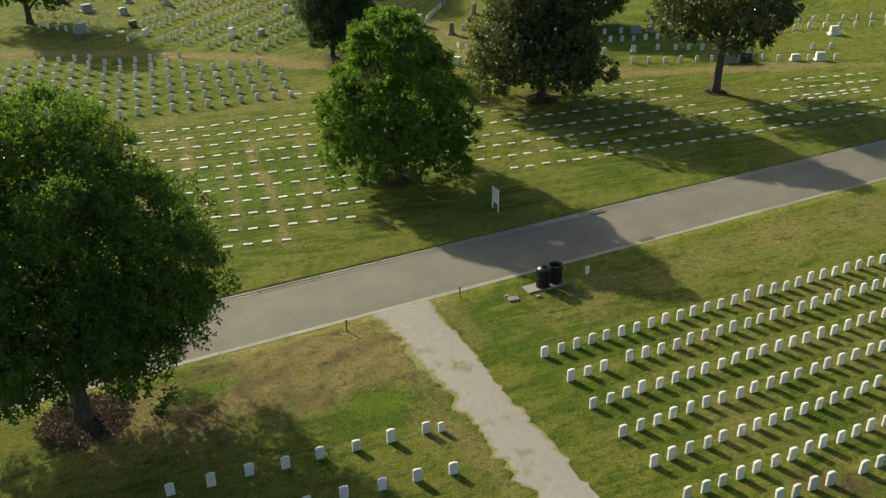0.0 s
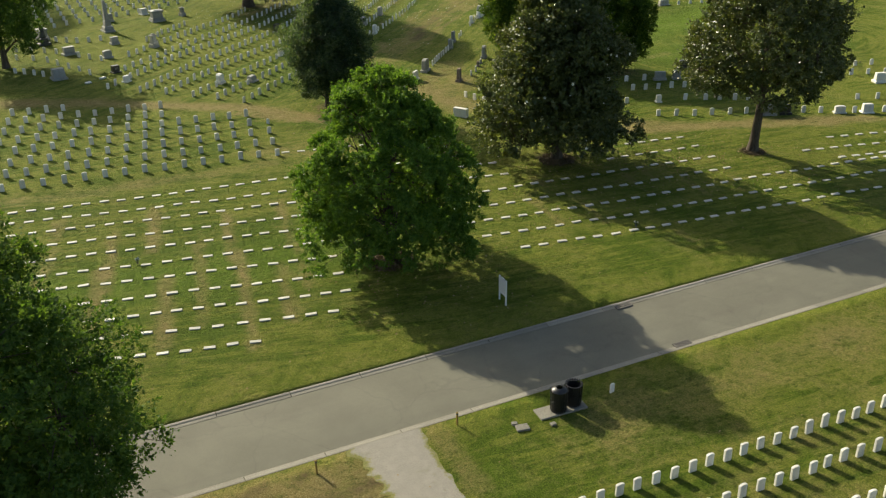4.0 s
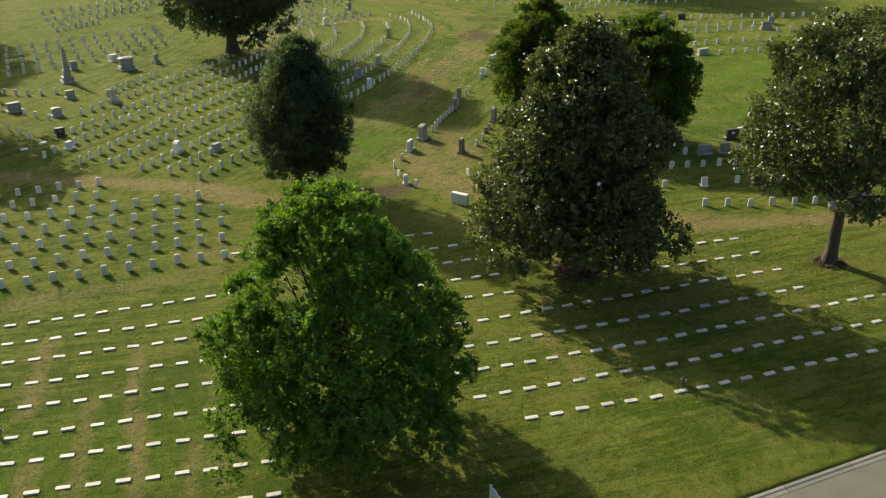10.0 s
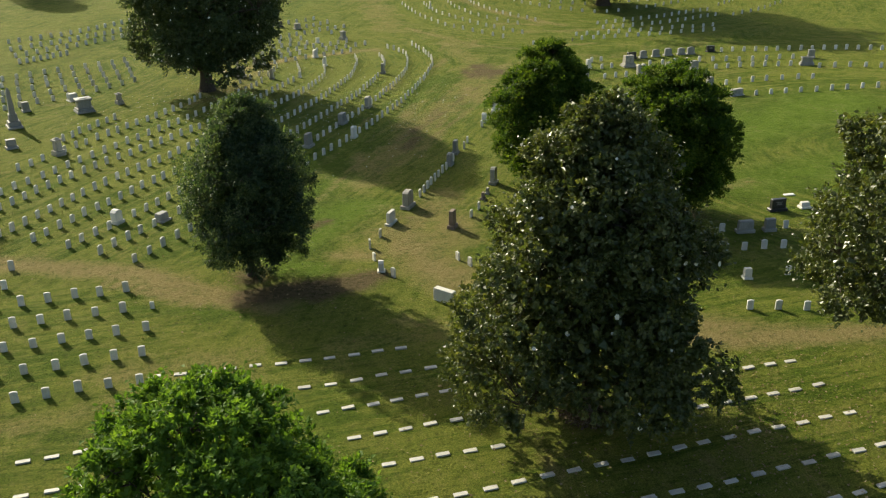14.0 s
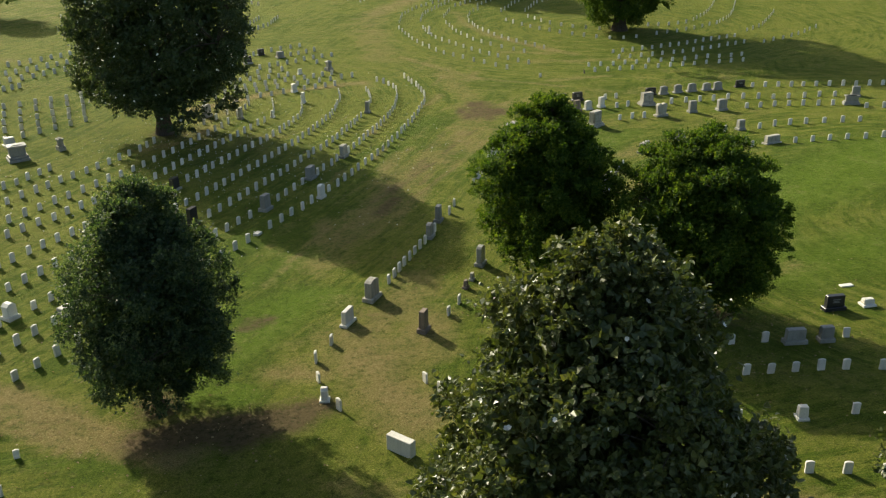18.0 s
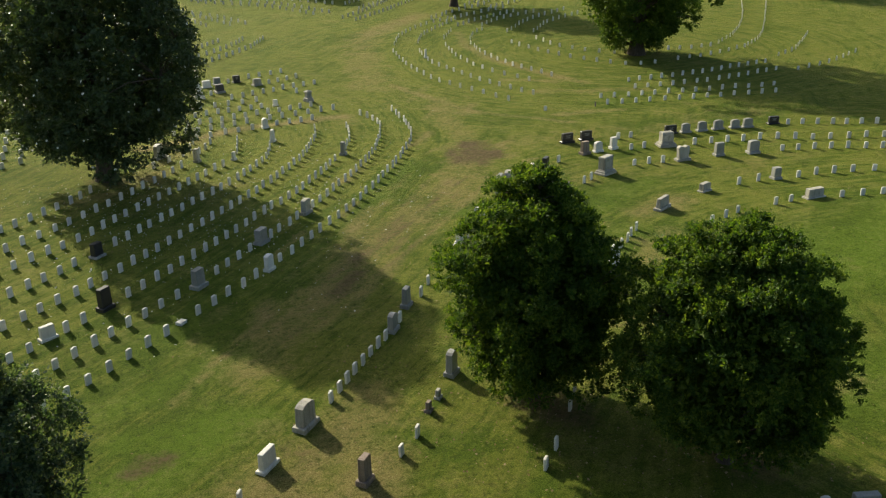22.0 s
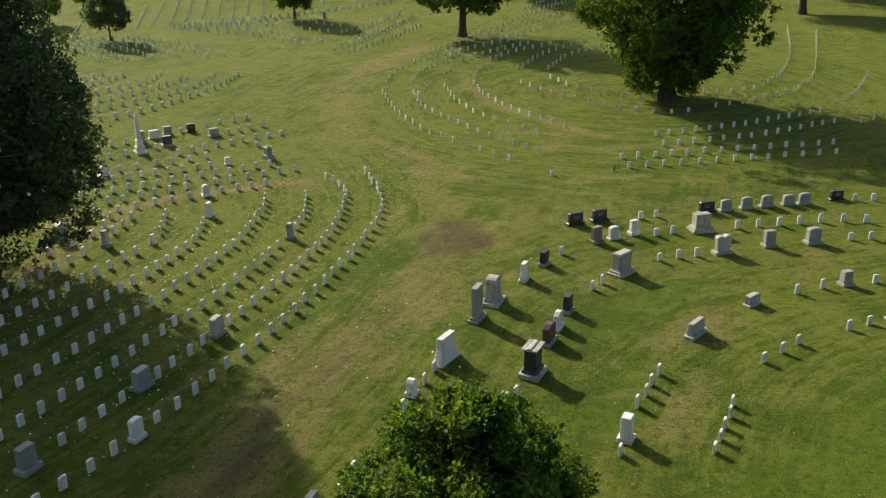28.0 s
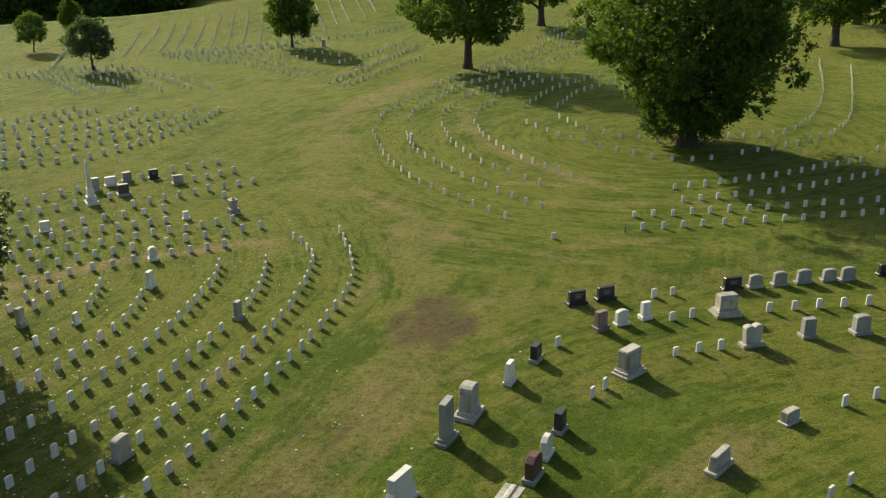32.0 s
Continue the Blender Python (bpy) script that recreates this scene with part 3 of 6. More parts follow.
            stroke(bare, u + 0.19 * (w - v), w, u + 0.19 * (w - v) + 0.2, w + 1.0, 0.30, rng.uniform(0.15, 0.34))
    for k in range(16):
        u = rng.uniform(25, 46)
        v = rng.uniform(42, 52) - 0.12 * (u - 27)
        ln = rng.uniform(1.5, 5.0)
        stroke(dry, u, v, u + 0.15 * ln, v + 0.97 * ln, rng.uniform(0.26, 0.42), rng.uniform(0.4, 0.75))
    # wheel ruts and scuffs along the grass walk
    for k in range(46):
        t = rng.uniform(0, 1)
        u, v = 34 + 27 * t + rng.normal(0, 2.6), 82 + 47 * t ** 1.15 + rng.normal(0, 1.6)
        ln = rng.uniform(1.0, 4.5)
        stroke(dry, u, v, u + 0.58 * ln, v + 0.81 * ln, rng.uniform(0.25, 0.7), rng.uniform(0.45, 0.85))
    for k in range(60):
        u, v = rng.uniform(-5, 95), rng.uniform(58, 165)
        ln, az = rng.uniform(0.5, 4.0), rng.uniform(-0.6, 1.2)
        stroke(dry, u, v, u + ln * math.cos(az), v + ln * math.sin(az), rng.uniform(0.3, 1.1), rng.uniform(0.3, 0.65))
    for k in range(34):
        t = rng.uniform(0, 1)
        u, v = 35.5 + 8 * t + rng.normal(0, 0.9), 84.5 + 8.5 * t + rng.normal(0, 0.6)
        ln = rng.uniform(0.5, 2.4)
        stroke(bare, u, v, u + 0.66 * ln, v + 0.75 * ln, rng.uniform(0.10, 0.22), rng.uniform(0.2, 0.5))
    for k in range(40):
        u, v = rng.uniform(52.5, 60.0), rng.uniform(104, 114.5)
        stroke(dry, u, v, u + rng.uniform(0.5, 2.0), v + rng.uniform(0, 1.5), rng.uniform(0.2, 0.6), rng.uniform(0.4, 0.85))
    for k in range(14):
        u, v = 56.8 + rng.normal(0, 1.0), 110.4 + rng.normal(0, 1.8)
        stroke(bare, u, v, u + 0.5, v + 1.1, rng.uniform(0.4, 0.9), rng.uniform(0.8, 1.15))
    for k in range(30):
        t = rng.uniform(0, 1)
        u, v = 41.5 + 11.5 * t + rng.normal(0, 0.8), 91.5 + 13.0 * t + rng.normal(0, 0.8)
        ln = rng.uniform(0.6, 2.6)
        stroke(bare, u, v, u + 0.66 * ln, v + 0.75 * ln, rng.uniform(0.12, 0.32), rng.uniform(0.35, 0.8))
    for a, b in ((0.0, 0.55), (1.5, 0.5)):
        stroke(dry, 38 + a, 88.5 - a, 53.5 + a, 105 - a, 0.45, 0.75)
        stroke(bare, 41 + a, 91.8 - a, 47.5 + a, 98.6 - a, 0.30, b)
    np.maximum(dry, 0.36 * smooth((32 - Y) / 2) * smooth((X - 18.5) / 3), out=dry)
    for k in range(40):
        u, v = rng.uniform(2, 12.5), rng.uniform(26.5, 32.5)
        stroke(lush if k % 2 else bare, u, v, u + rng.uniform(0.2, 1.4), v + rng.uniform(-0.2, 0.3), rng.uniform(0.2, 0.55), rng.uniform(0.55, 0.95))
    for k in range(70):
        u, v = rng.uniform(2.5, 13.2), rng.uniform(27.5, 32.7)
        stroke(bare, u, v, u + rng.uniform(0.0, 0.5), v + rng.uniform(-0.15, 0.15), rng.uniform(0.12, 0.32), rng.uniform(0.6, 1.1))
    green = np.maximum.reduce([np.exp(-((X - a) / p) ** 2 - ((Y - b) / q) ** 2) for a, b, p, q in ((28.7, 73.0, 1.25, 1.05), (10.6, 27.0, 1.6, 0.9), (4.6, 30.9, 1.3, 0.5))])
    dry, bare = dry * (1 - green), bare * (1 - green)
    lush = np.maximum(lush, 1.5 * green)
    # turf paled with distance: haze put into the colour through 'dry'
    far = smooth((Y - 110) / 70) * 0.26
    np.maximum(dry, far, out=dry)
    # the mower's lines follow the rows of graves: straight, curling and round
    box = lambda x0, x1, y0, y1: smooth((X - x0) / 4) * smooth((x1 - X) / 4) * smooth((Y - y0) / 3) * smooth((y1 - Y) / 3)
    curl_line = np.array([p[:2] for p in row(70, 10, 69, 20.7, 77.7, 29.4, 85.8, 41.6, 98.0, 51.8, 112.0, 54.5, 117.2, 55.6, 126.3, 55.0, 133)])
    curl_gap = np.full(X.shape, 60.0)
    near_curl = (X > -4) & (X < 66) & (Y > 60) & (Y < 136)
    curl_gap[near_curl] = np.hypot(X[near_curl][:, None] - curl_line[None, :, 0], Y[near_curl][:, None] - curl_line[None, :, 1]).min(1)
    side = np.where((X - 20.7) * 0.8 - (Y - 77.7) * 0.6 > 0, 1.0, -1.0)
    lines = [(Y + 0.035 * X, box(-40, 90, -30, 33)), (Y + 0.24 * np.minimum(X, 20) + 0.11 * np.maximum(X - 20, 0), box(-30, 70, 38, 66)), (Y + 0.105 * X, box(-30, 24, 64, 80)),
             (np.hypot(X - 74, Y - 74), box(50, 108, 62, 113)), (side * curl_gap, 0.95 * box(4, 60, 74, 132)), (22 * np.hypot((X - 87) / 25, (Y - 140) / 20.5), box(58, 125, 115, 170))]
    W = np.stack([w for _, w in lines])
    best = W.argmax(0)
    order = np.sort(W, 0)
    mown = np.take_along_axis(np.stack([u for u, _ in lines]), best[None], 0)[0]
    sure = smooth((order[-1] - order[-2]) * 1.6) * smooth(order[-1] * 1.4)
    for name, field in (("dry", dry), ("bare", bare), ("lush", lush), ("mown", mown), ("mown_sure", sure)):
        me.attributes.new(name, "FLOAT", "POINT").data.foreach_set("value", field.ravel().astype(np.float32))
    return tagged(new("ground", me), "mown cemetery lawn with dry and worn patches", "lawn", "", "structure")


build_ground()


def build_road():
    xs = np.array(steps((-400, -30, 10), (-30, 90, 1.0), (90, 500, 10)))
    ys = np.linspace(ROAD_A + 0.32, ROAD_B - 0.32, 9)
    X, Y = np.meshgrid(xs, ys)
    mid = (ROAD_A + ROAD_B) / 2
    Z = -0.026 - 0.02 * ((Y - mid) / 2.0) ** 2
    nx, ny = len(xs), len(ys)
    i = np.arange((ny - 1) * nx).reshape(ny - 1, nx)[:, :-1].ravel()
    me = mesh_np("road", np.stack([X.ravel(), Y.ravel(), Z.ravel()], 1), np.stack([i, i + 1, i + 1 + nx, i + nx], 1))
    tagged(new("road", flat(me, ASPHALT, True)), "worn grey asphalt lane between concrete gutters", "road", "", "structure")
    # concrete kerb and gutter in cast lengths
    prof = [(0.0, -0.16), (0.0, 0.006), (0.03, 0.012), (0.13, 0.008), (0.18, -0.018), (0.33, -0.034), (0.33, -0.16)]
    b = bmesh.new()
    rings = [[b.verts.new((x, py, pz)) for py, pz in prof] for x in (0.012, 2.988)]
    for k in range(len(prof)):
        q = (k + 1) % len(prof)
        b.faces.new((rings[0][k], rings[1][k], rings[1][q], rings[0][q]))
    b.faces.new(rings[0])
    b.faces.new(rings[1][::-1])
    bmesh.ops.recalc_face_normals(b, faces=b.faces[:])
    me = bpy.data.meshes.new("kerb_length")
    b.to_mesh(me)
    b.free()
    me.materials.append(CONCRETE)
    for name, y, flip in (("kerb_south", ROAD_A, False), ("kerb_north", ROAD_B, True)):
        top = tagged(new(name), "pale concrete kerb and gutter along the lane", "kerb", "", "structure")
        for k in range(-14, 32):
            ob = new("kerb_length", me)
            ob.parent = top
            ob.matrix_basis = pose(3.0 * k + (3.0 if flip else 0.0), y, 0, 0, 0, 180 if flip else 0)


build_road()


def build_litter():
    """Fallen leaves and petals on the turf, thickest near the trees."""
    rng = np.random.default_rng(41)
    near = [(20.2, 46.8, 6, 260), (35.6, 55.3, 8, 700), (42.5, 53.5, 5, 700), (47.8, 50.5, 8, 600), (46, 77.9, 6, 350), (51, 71.9, 6, 350), (31, 114.9, 10, 700), (1, 31, 8, 250), (26.2, 73.4, 5, 250), (50, 95, 14, 600), (86.9, 137.5, 12, 400)]
    P = np.concatenate([np.stack([rng.normal(a, w * 0.62, k), rng.normal(b - 1.5, w * 0.62, k)], 1) for a, b, w, k in near] + [np.stack([rng.uniform(-5, 95, 1500), rng.uniform(12, 140, 1500)], 1)])
    P = P[(P[:, 1] < ROAD_A - 0.3) | (P[:, 1] > ROAD_B + 0.3)]
    Z = ground_z(P[:, 0], P[:, 1]) + 0.05
    C = np.stack([P[:, 0], P[:, 1], Z], 1)
    N = rng.normal(0, 0.35, C.shape) + np.array([0, 0, 1.0])
    V = leaves(C, N / np.linalg.norm(N, axis=1, keepdims=True), 0.10, rng)
    me = mesh_np("fallen_leaves", V.reshape(-1, 3), np.arange(len(V) * 4).reshape(-1, 4))
    tagged(new("fallen_leaves", flat(me, DEAD_LEAF)), "dry tan leaves and petals fallen on the lawn", "leaves", "", "stuff")


def build_petals():
    """Pale petals and curled leaves dropped on the turf round the old magnolia."""
    rng = np.random.default_rng(43)
    P = np.stack([rng.normal(36.5, 7.5, 900), rng.normal(106.5, 8.0, 900)], 1)
    C = np.stack([P[:, 0], P[:, 1], ground_z(P[:, 0], P[:, 1]) + 0.05], 1)
    V = leaves(C, unit(rng.normal(0, 0.35, C.shape) + np.array([0, 0, 1.0])), 0.10, rng)
    me = mesh_np("fallen_petals", V.reshape(-1, 3), np.arange(len(V) * 4).reshape(-1, 4))
    tagged(new("fallen_petals", flat(me, PETAL)), "pale magnolia petals fallen between headstones", "petals", "", "stuff")


def build_mulch(x, y, r, label, n):
    """A ring of wood chips about a trunk."""
    rng = np.random.default_rng(int(x * 10))
    a, q = rng.uniform(0, 2 * math.pi, n), r * rng.uniform(0, 1, n) ** 0.6 * rng.uniform(0.8, 1.1, n)
    P = np.stack([x + q * np.cos(a), y + q * np.sin(a)], 1)
    C = np.stack([P[:, 0], P[:, 1], ground_z(P[:, 0], P[:, 1]) + 0.05 + 0.10 * np.clip(1 - q / r, 0, 1)], 1)
    N = rng.normal(0, 0.5, C.shape) + np.array([0, 0, 1.0])
    V = leaves(C, N / np.linalg.norm(N, axis=1, keepdims=True), 0.12, rng)
    tagged(new("mulch_ring", flat(mesh_np("mulch_ring", V.reshape(-1, 3), np.arange(len(V) * 4).reshape(-1, 4)), MULCH)), label, "mulch", "", "stuff")


def build_drive():
    """The gravel drive that meets the lane at right angles."""
    rng = np.random.default_rng(2)
    ys = np.append(np.arange(-40, 33.0, 0.22), 33.11)
    n = len(ys)
    flare = np.exp(-((33.1 - ys) / 0.8) ** 2)
    wob = lambda s: 0.035 * np.sin(ys * 1.7 + s) + 0.04 * np.sin(ys * 4.1 + 2 * s) + rng.normal(0, 0.05, n)
    left = 13.00 - 0.25 * flare + 0.10 * smooth((29 - ys) / 2) + 2.2 * wob(0.4)
    right = 15.62 + 0.20 * flare - 0.35 * smooth((29 - ys) / 5) + wob(2.0)
    us = np.linspace(0, 1, 9)
    X = left[:, None] * (1 - us) + right[:, None] * us
    Y = np.repeat(ys[:, None], 9, 1)
    Z = 0.045 - 0.055 * np.abs(2 * us - 1) ** 6 - 0.015 * np.exp(-((us - 0.28) / 0.12) ** 2) - 0.015 * np.exp(-((us - 0.72) / 0.12) ** 2) + 0 * Y
    i = np.arange((n - 1) * 9).reshape(n - 1, 9)[:, :-1].ravel()
    me = mesh_np("drive", np.stack([X.ravel(), Y.ravel(), Z.ravel()], 1), np.stack([i, i + 1, i + 10, i + 9], 1))
    grown = np.repeat((np.abs(2 * us - 1) ** 2.6)[None, :], n, 0) + 0.25 * np.exp(-(us / 0.22) ** 2)[None, :] * smooth((ys - 20) / 6)[:, None]
    grown = np.maximum(grown, 0.95 * np.exp(-((X - (14.35 + 0.27 * (Y - 28.1))) / 0.24) ** 2 - ((Y - 28.1) / 1.3) ** 2))
    me.attributes.new("grown", "FLOAT", "POINT").data.foreach_set("value", grown.ravel().astype(np.float32))
    tagged(new("gravel_drive", flat(me, GRAVEL, True)), "pale gravel drive with ragged grassy edges", "path", "", "structure")


build_drive()


# ---- trees ----
def profile_round(s):
    return np.where(s < 0.4, 0.72 + 0.28 * np.sin(s / 0.4 * math.pi / 2), np.sqrt(np.clip(1 - ((s - 0.4) / 0.62) ** 2, 0, 1)))


def profile_oval(s):
    return np.where(s < 0.35, 0.62 + 0.38 * np.sin(s / 0.35 * math.pi / 2), np.clip(1 - ((s - 0.35) / 0.66) ** 2, 0, 1) ** 0.62)


def profile_egg(s):
    return np.where(s < 0.35, 0.72 + 0.28 * np.sin(s / 0.35 * math.pi / 2), np.clip(1 - ((s - 0.35) / 0.66) ** 2.2, 0, 1) ** 0.52)


def profile_bell(s):
    return np.where(s < 0.2, 1.06 + 0.04 * np.sin(s / 0.2 * math.pi), np.clip(1 - (np.maximum(s - 0.2, 0) / 0.82) ** 2.2, 0, 1) ** 0.46 * (1.06 - 0.10 * s))


def profile_pyramid(s):
    return np.interp(s, (0.0, 0.1, 0.2, 0.4, 0.65, 0.84, 0.95, 1.0), (0.9, 1.0, 0.92, 0.76, 0.65, 0.46, 0.27, 0.1))


def profile_spread(s):
    return np.where(s < 0.45, 0.60 + 0.40 * np.sin(s / 0.45 * math.pi / 2), np.sqrt(np.clip(1 - ((s - 0.45) / 0.57) ** 2, 0, 1)))


def profile_skirt(s):
    return np.where(s < 0.55, 0.42 + 0.58 * np.sin(np.clip(s / 0.55, 0, 1) * math.pi / 2), np.sqrt(np.clip(1 - ((s - 0.55) / 0.48) ** 2, 0, 1)))


def waves(rng, scale, k=7):
    """A smooth random field over space, about -1 to 1, with lumps of the given size."""
    w = rng.normal(0, 1, (k, 3))
    w *= (rng.uniform(0.7, 1.4, k) * 2 * math.pi / scale / np.linalg.norm(w, axis=1))[:, None]
    ph = rng.uniform(0, 2 * math.pi, k)
    return lambda p: np.sin(p @ w.T + ph).sum(1) / math.sqrt(k) * 0.95


def leaves(P, N, size, rng, corners=4, A=None):
    """One small folded or six-cornered blade at each point, along A where it is given."""
    if A is None:
        A = np.cross(N, rng.normal(0, 1, P.shape))
    A = A / (np.linalg.norm(A, axis=1, keepdims=True) + 1e-9)
    B = np.cross(N, A)
    ln = size * rng.uniform(0.6, 1.4, (len(P), 1))
    wd = ln * rng.uniform(0.26, 0.44, (len(P), 1))
    if corners == 4:
        return np.stack([P - A * ln * 0.5, P + B * wd + N * wd * 0.35 - A * ln * 0.06, P + A * ln * 0.5 - N * ln * 0.08, P - B * wd + N * wd * 0.35 - A * ln * 0.06], 1)
    u = N * wd * 0.3
    return np.stack([P - A * ln * 0.5, P + B * wd * 0.8 + u - A * ln * 0.2, P + B * wd * 0.72 + u + A * ln * 0.2, P + A * ln * 0.5 - N * ln * 0.10,
                     P - B * wd * 0.72 + u + A * ln * 0.2, P - B * wd * 0.8 + u - A * ln * 0.2], 1)


def unit(v):
    return v / (np.linalg.norm(v, axis=-1, keepdims=True) + 1e-9)


def build_tree(x, y, h, r, low, trunk, leaf, profile, seed, label, lobes=90, lobe=1.0, sprigs=24, per=18, size=0.14, spread=0.20, limbs=14, lump=0.14, gap=-1.3,
               lean=(0.0, 0.0), flowers=0, core=0.12, droop=0.0, corners=4, fork=0.62, fill=0.35, tall=0.85, windows=(), stems=0, rim=0.70, up=0.12, shift=(0.0, 0.0), oval=(0.0, 1.0, 1.0), relief=0.24, thin=-1.05, dome=0.0, flutter=0.30):
    """A tree: tapered trunk, limbs and twigs; the crown is made of lobes, each a cluster of leafy sprigs, with shade and gaps between them.
    windows: openings in the crown, as (x, y, z, radius) from the foot; shift: where the crown's middle lies from the foot; oval: degrees and the two half-widths."""
    rng = np.random.default_rng(seed)
    top = thing("tree", x, y, 0, None, label, "tree")
    ch = h - low
    big, small, holes = waves(rng, r * 1.15), waves(rng, r * 0.5), waves(rng, r * 0.85)

    def envelope(s, th):
        t = th - radians(oval[0])
        e = r * profile(s) / np.sqrt((np.cos(t) / oval[1]) ** 2 + (np.sin(t) / oval[2]) ** 2)
        p = np.stack([e * np.cos(th), e * np.sin(th), low + s * ch], 1)
        return e * (1 + lump * big(p) + 0.5 * lump * small(p))

    def spread_lobes(n, depth):
        grid = np.linspace(0.01, 0.985, 200)
        cdf = np.cumsum(profile(grid) + 0.18)
        s = np.interp((np.arange(n) + 0.5) / n, cdf / cdf[-1], grid)
        s = np.clip(s + rng.normal(0, 0.02, n), 0.01, 0.985)
        th = np.arange(n) * 2.39996 + rng.normal(0, 0.35, n)
        R = lobe * rng.uniform(0.65, 1.35, n) * (0.70 + 0.30 * profile(s))
        rad = np.maximum(envelope(s, th) * depth * (1 - relief * rng.uniform(0, 1, n) ** 1.5) - 0.95 * R, 0.05 * r)
        C = np.stack([rad * np.cos(th) + lean[0] * s + shift[0], rad * np.sin(th) + lean[1] * s + shift[1], low + 0.7 * R + s * (ch - 1.6 * R) - droop * (rad / r) ** 2 * (1 - s)], 1)
        o = unit(np.stack([np.cos(th) * (1 - 0.75 * s), np.sin(th) * (1 - 0.75 * s), 1.5 * (s - 0.30)], 1))
        ok = (holes(C) > gap) & (C[:, 2] - 0.5 * R > 0.15)
        for wx, wy, wz, wr in windows:
            ok &= np.linalg.norm(C - np.array([wx, wy, wz]), axis=1) > wr - 0.25 * R
        return C[ok], o[ok], R[ok]

    C, out, R = spread_lobes(lobes, 1.0)
    if fill:
        C2, out2, R2 = spread_lobes(int(lobes * fill), 0.66)
        C, out, R = np.vstack([C, C2]), np.vstack([out, out2]), np.concatenate([R, R2])
    n = len(C)
    # sprigs over the outer side of every lobe
    d = unit(rng.normal(0, 1, (n, sprigs, 3)))
    d = unit(d + rim * out[:, None, :] + np.array([0, 0, dome]))
    S = C[:, None, :] + d * (R[:, None, None] * rng.uniform(0.66, 1.08, (n, sprigs, 1))) * np.array([1.08, 1.08, tall])
    S[:, :, 2] -= 0.10 * R[:, None] * (d * out[:, None, :] * np.array([1, 1, 0])).sum(2)
    o = unit(d + 0.45 * out[:, None, :] + np.array([0, 0, up])).reshape(-1, 3)
    S = S.reshape(-1, 3)
    fine = waves(rng, lobe * 0.9)
    ok = (fine(S) > thin) & (S[:, 2] > 0.3)
    for wx, wy, wz, wr in windows:
        ok &= np.linalg.norm(S - np.array([wx, wy, wz]), axis=1) > wr * (1 + 0.22 * fine(S))
    S, o = S[ok], o[ok]
    m = len(S)
    # leaves round every sprig
    k = per
    off = unit(rng.normal(0, 1, (m, k, 3))) * rng.uniform(0.1, 1, (m, k, 1)) ** 0.6 * (spread * rng.uniform(0.7, 1.35, (m, 1, 1)))
    P = S[:, None, :] + off + o[:, None, :] * (spread * rng.uniform(-0.3, 0.8, (m, k, 1)))
    A = unit(unit(off) + 0.6 * o[:, None, :] + rng.normal(0, 0.35, off.shape))
    N = 0.85 * o[:, None, :] + np.array([0, 0, 0.16]) + rng.normal(0, flutter, off.shape)
    N = unit(N - (N * A).sum(2, keepdims=True) * A)
    V = leaves(P.reshape(-1, 3), N.reshape(-1, 3), size, rng, corners, A.reshape(-1, 3))
    # single shoots past the outline
    j = rng.integers(0, m, m // 5)
    w = rng.uniform(0.6, 2.1, (len(j), 1))
    Q = S[j] + o[j] * spread * w + rng.normal(0, spread * 0.25, (len(j), 3))
    Q = np.concatenate([Q + (o[j] + rng.normal(0, 0.3, Q.shape)) * size * 0.6 * q for q in range(3)])
    M = unit(rng.normal(0, 0.6, Q.shape) + np.array([0, 0, 0.8]))
    V = np.concatenate([V, leaves(Q, M, size * 0.9, rng, corners)])
    # the shaded heart of the crown
    c = int(len(P) * k * core)
    if c:
        s2, t2 = rng.uniform(0.06, 0.90, c), rng.uniform(0, 2 * math.pi, c)
        r2 = envelope(s2, t2) * 0.74 * rng.uniform(0.03, 1, c) ** 0.45
        Q = np.stack([r2 * np.cos(t2) + lean[0] * s2 + shift[0], r2 * np.sin(t2) + lean[1] * s2 + shift[1], low + 0.4 + s2 * (ch - 1.0)], 1)
        ok = holes(Q) > gap
        for wx, wy, wz, wr in windows:
            ok &= np.linalg.norm(Q - np.array([wx, wy, wz]), axis=1) > wr
        Q = Q[ok]
        V = np.concatenate([V, leaves(Q, unit(rng.normal(0, 1, Q.shape)), size * 1.7, rng, corners)])
    V = V[V[:, :, 2].min(1) > 0.12]
    crown = part("crown", flat(mesh_np("crown", V.reshape(-1, 3), np.arange(V.shape[0] * corners).reshape(-1, corners)), leaf), None, top)
    # trunk with a flared foot
    hs = np.linspace(0, 1, 12)
    th_h = low + ch * fork
    bend = rng.normal(0, 0.10, 2)
    pts = [(lean[0] * 0.5 * t * t + bend[0] * math.sin(3 * t), lean[1] * 0.5 * t * t + bend[1] * math.sin(4 * t), -0.15 + t * th_h) for t in hs]
    rads = [trunk * (1.0 - 0.78 * t) * (1 + 0.38 * math.exp(-t * th_h / 0.35)) for t in hs]
    v, fc = tube(pts, rads, 10)
    bole = part("trunk", flat(mesh_np("trunk", v, fc), BARK, True), None, top)
    tips = C[np.argsort(C[:, 2] + rng.normal(0, 0.3, n))][np.linspace(n * 0.03, n - 1, limbs).astype(int)]
    along = []
    for i, e in enumerate(tips):
        t0 = float(np.clip((e[2] * 0.66 - 0.35) / th_h, max(0.12, 0.8 * low / th_h), 0.94))
        if i < stems:
            t0 = float(np.clip((0.7 + 0.22 * i) / th_h, 0.08, 0.5))
            e = tips[-1 - 2 * i]
        i0 = t0 * 11
        a = np.array(pts[int(i0)]) * (1 - i0 % 1) + np.array(pts[min(int(i0) + 1, 11)]) * (i0 % 1)
        e = a + (e - a) * 0.94
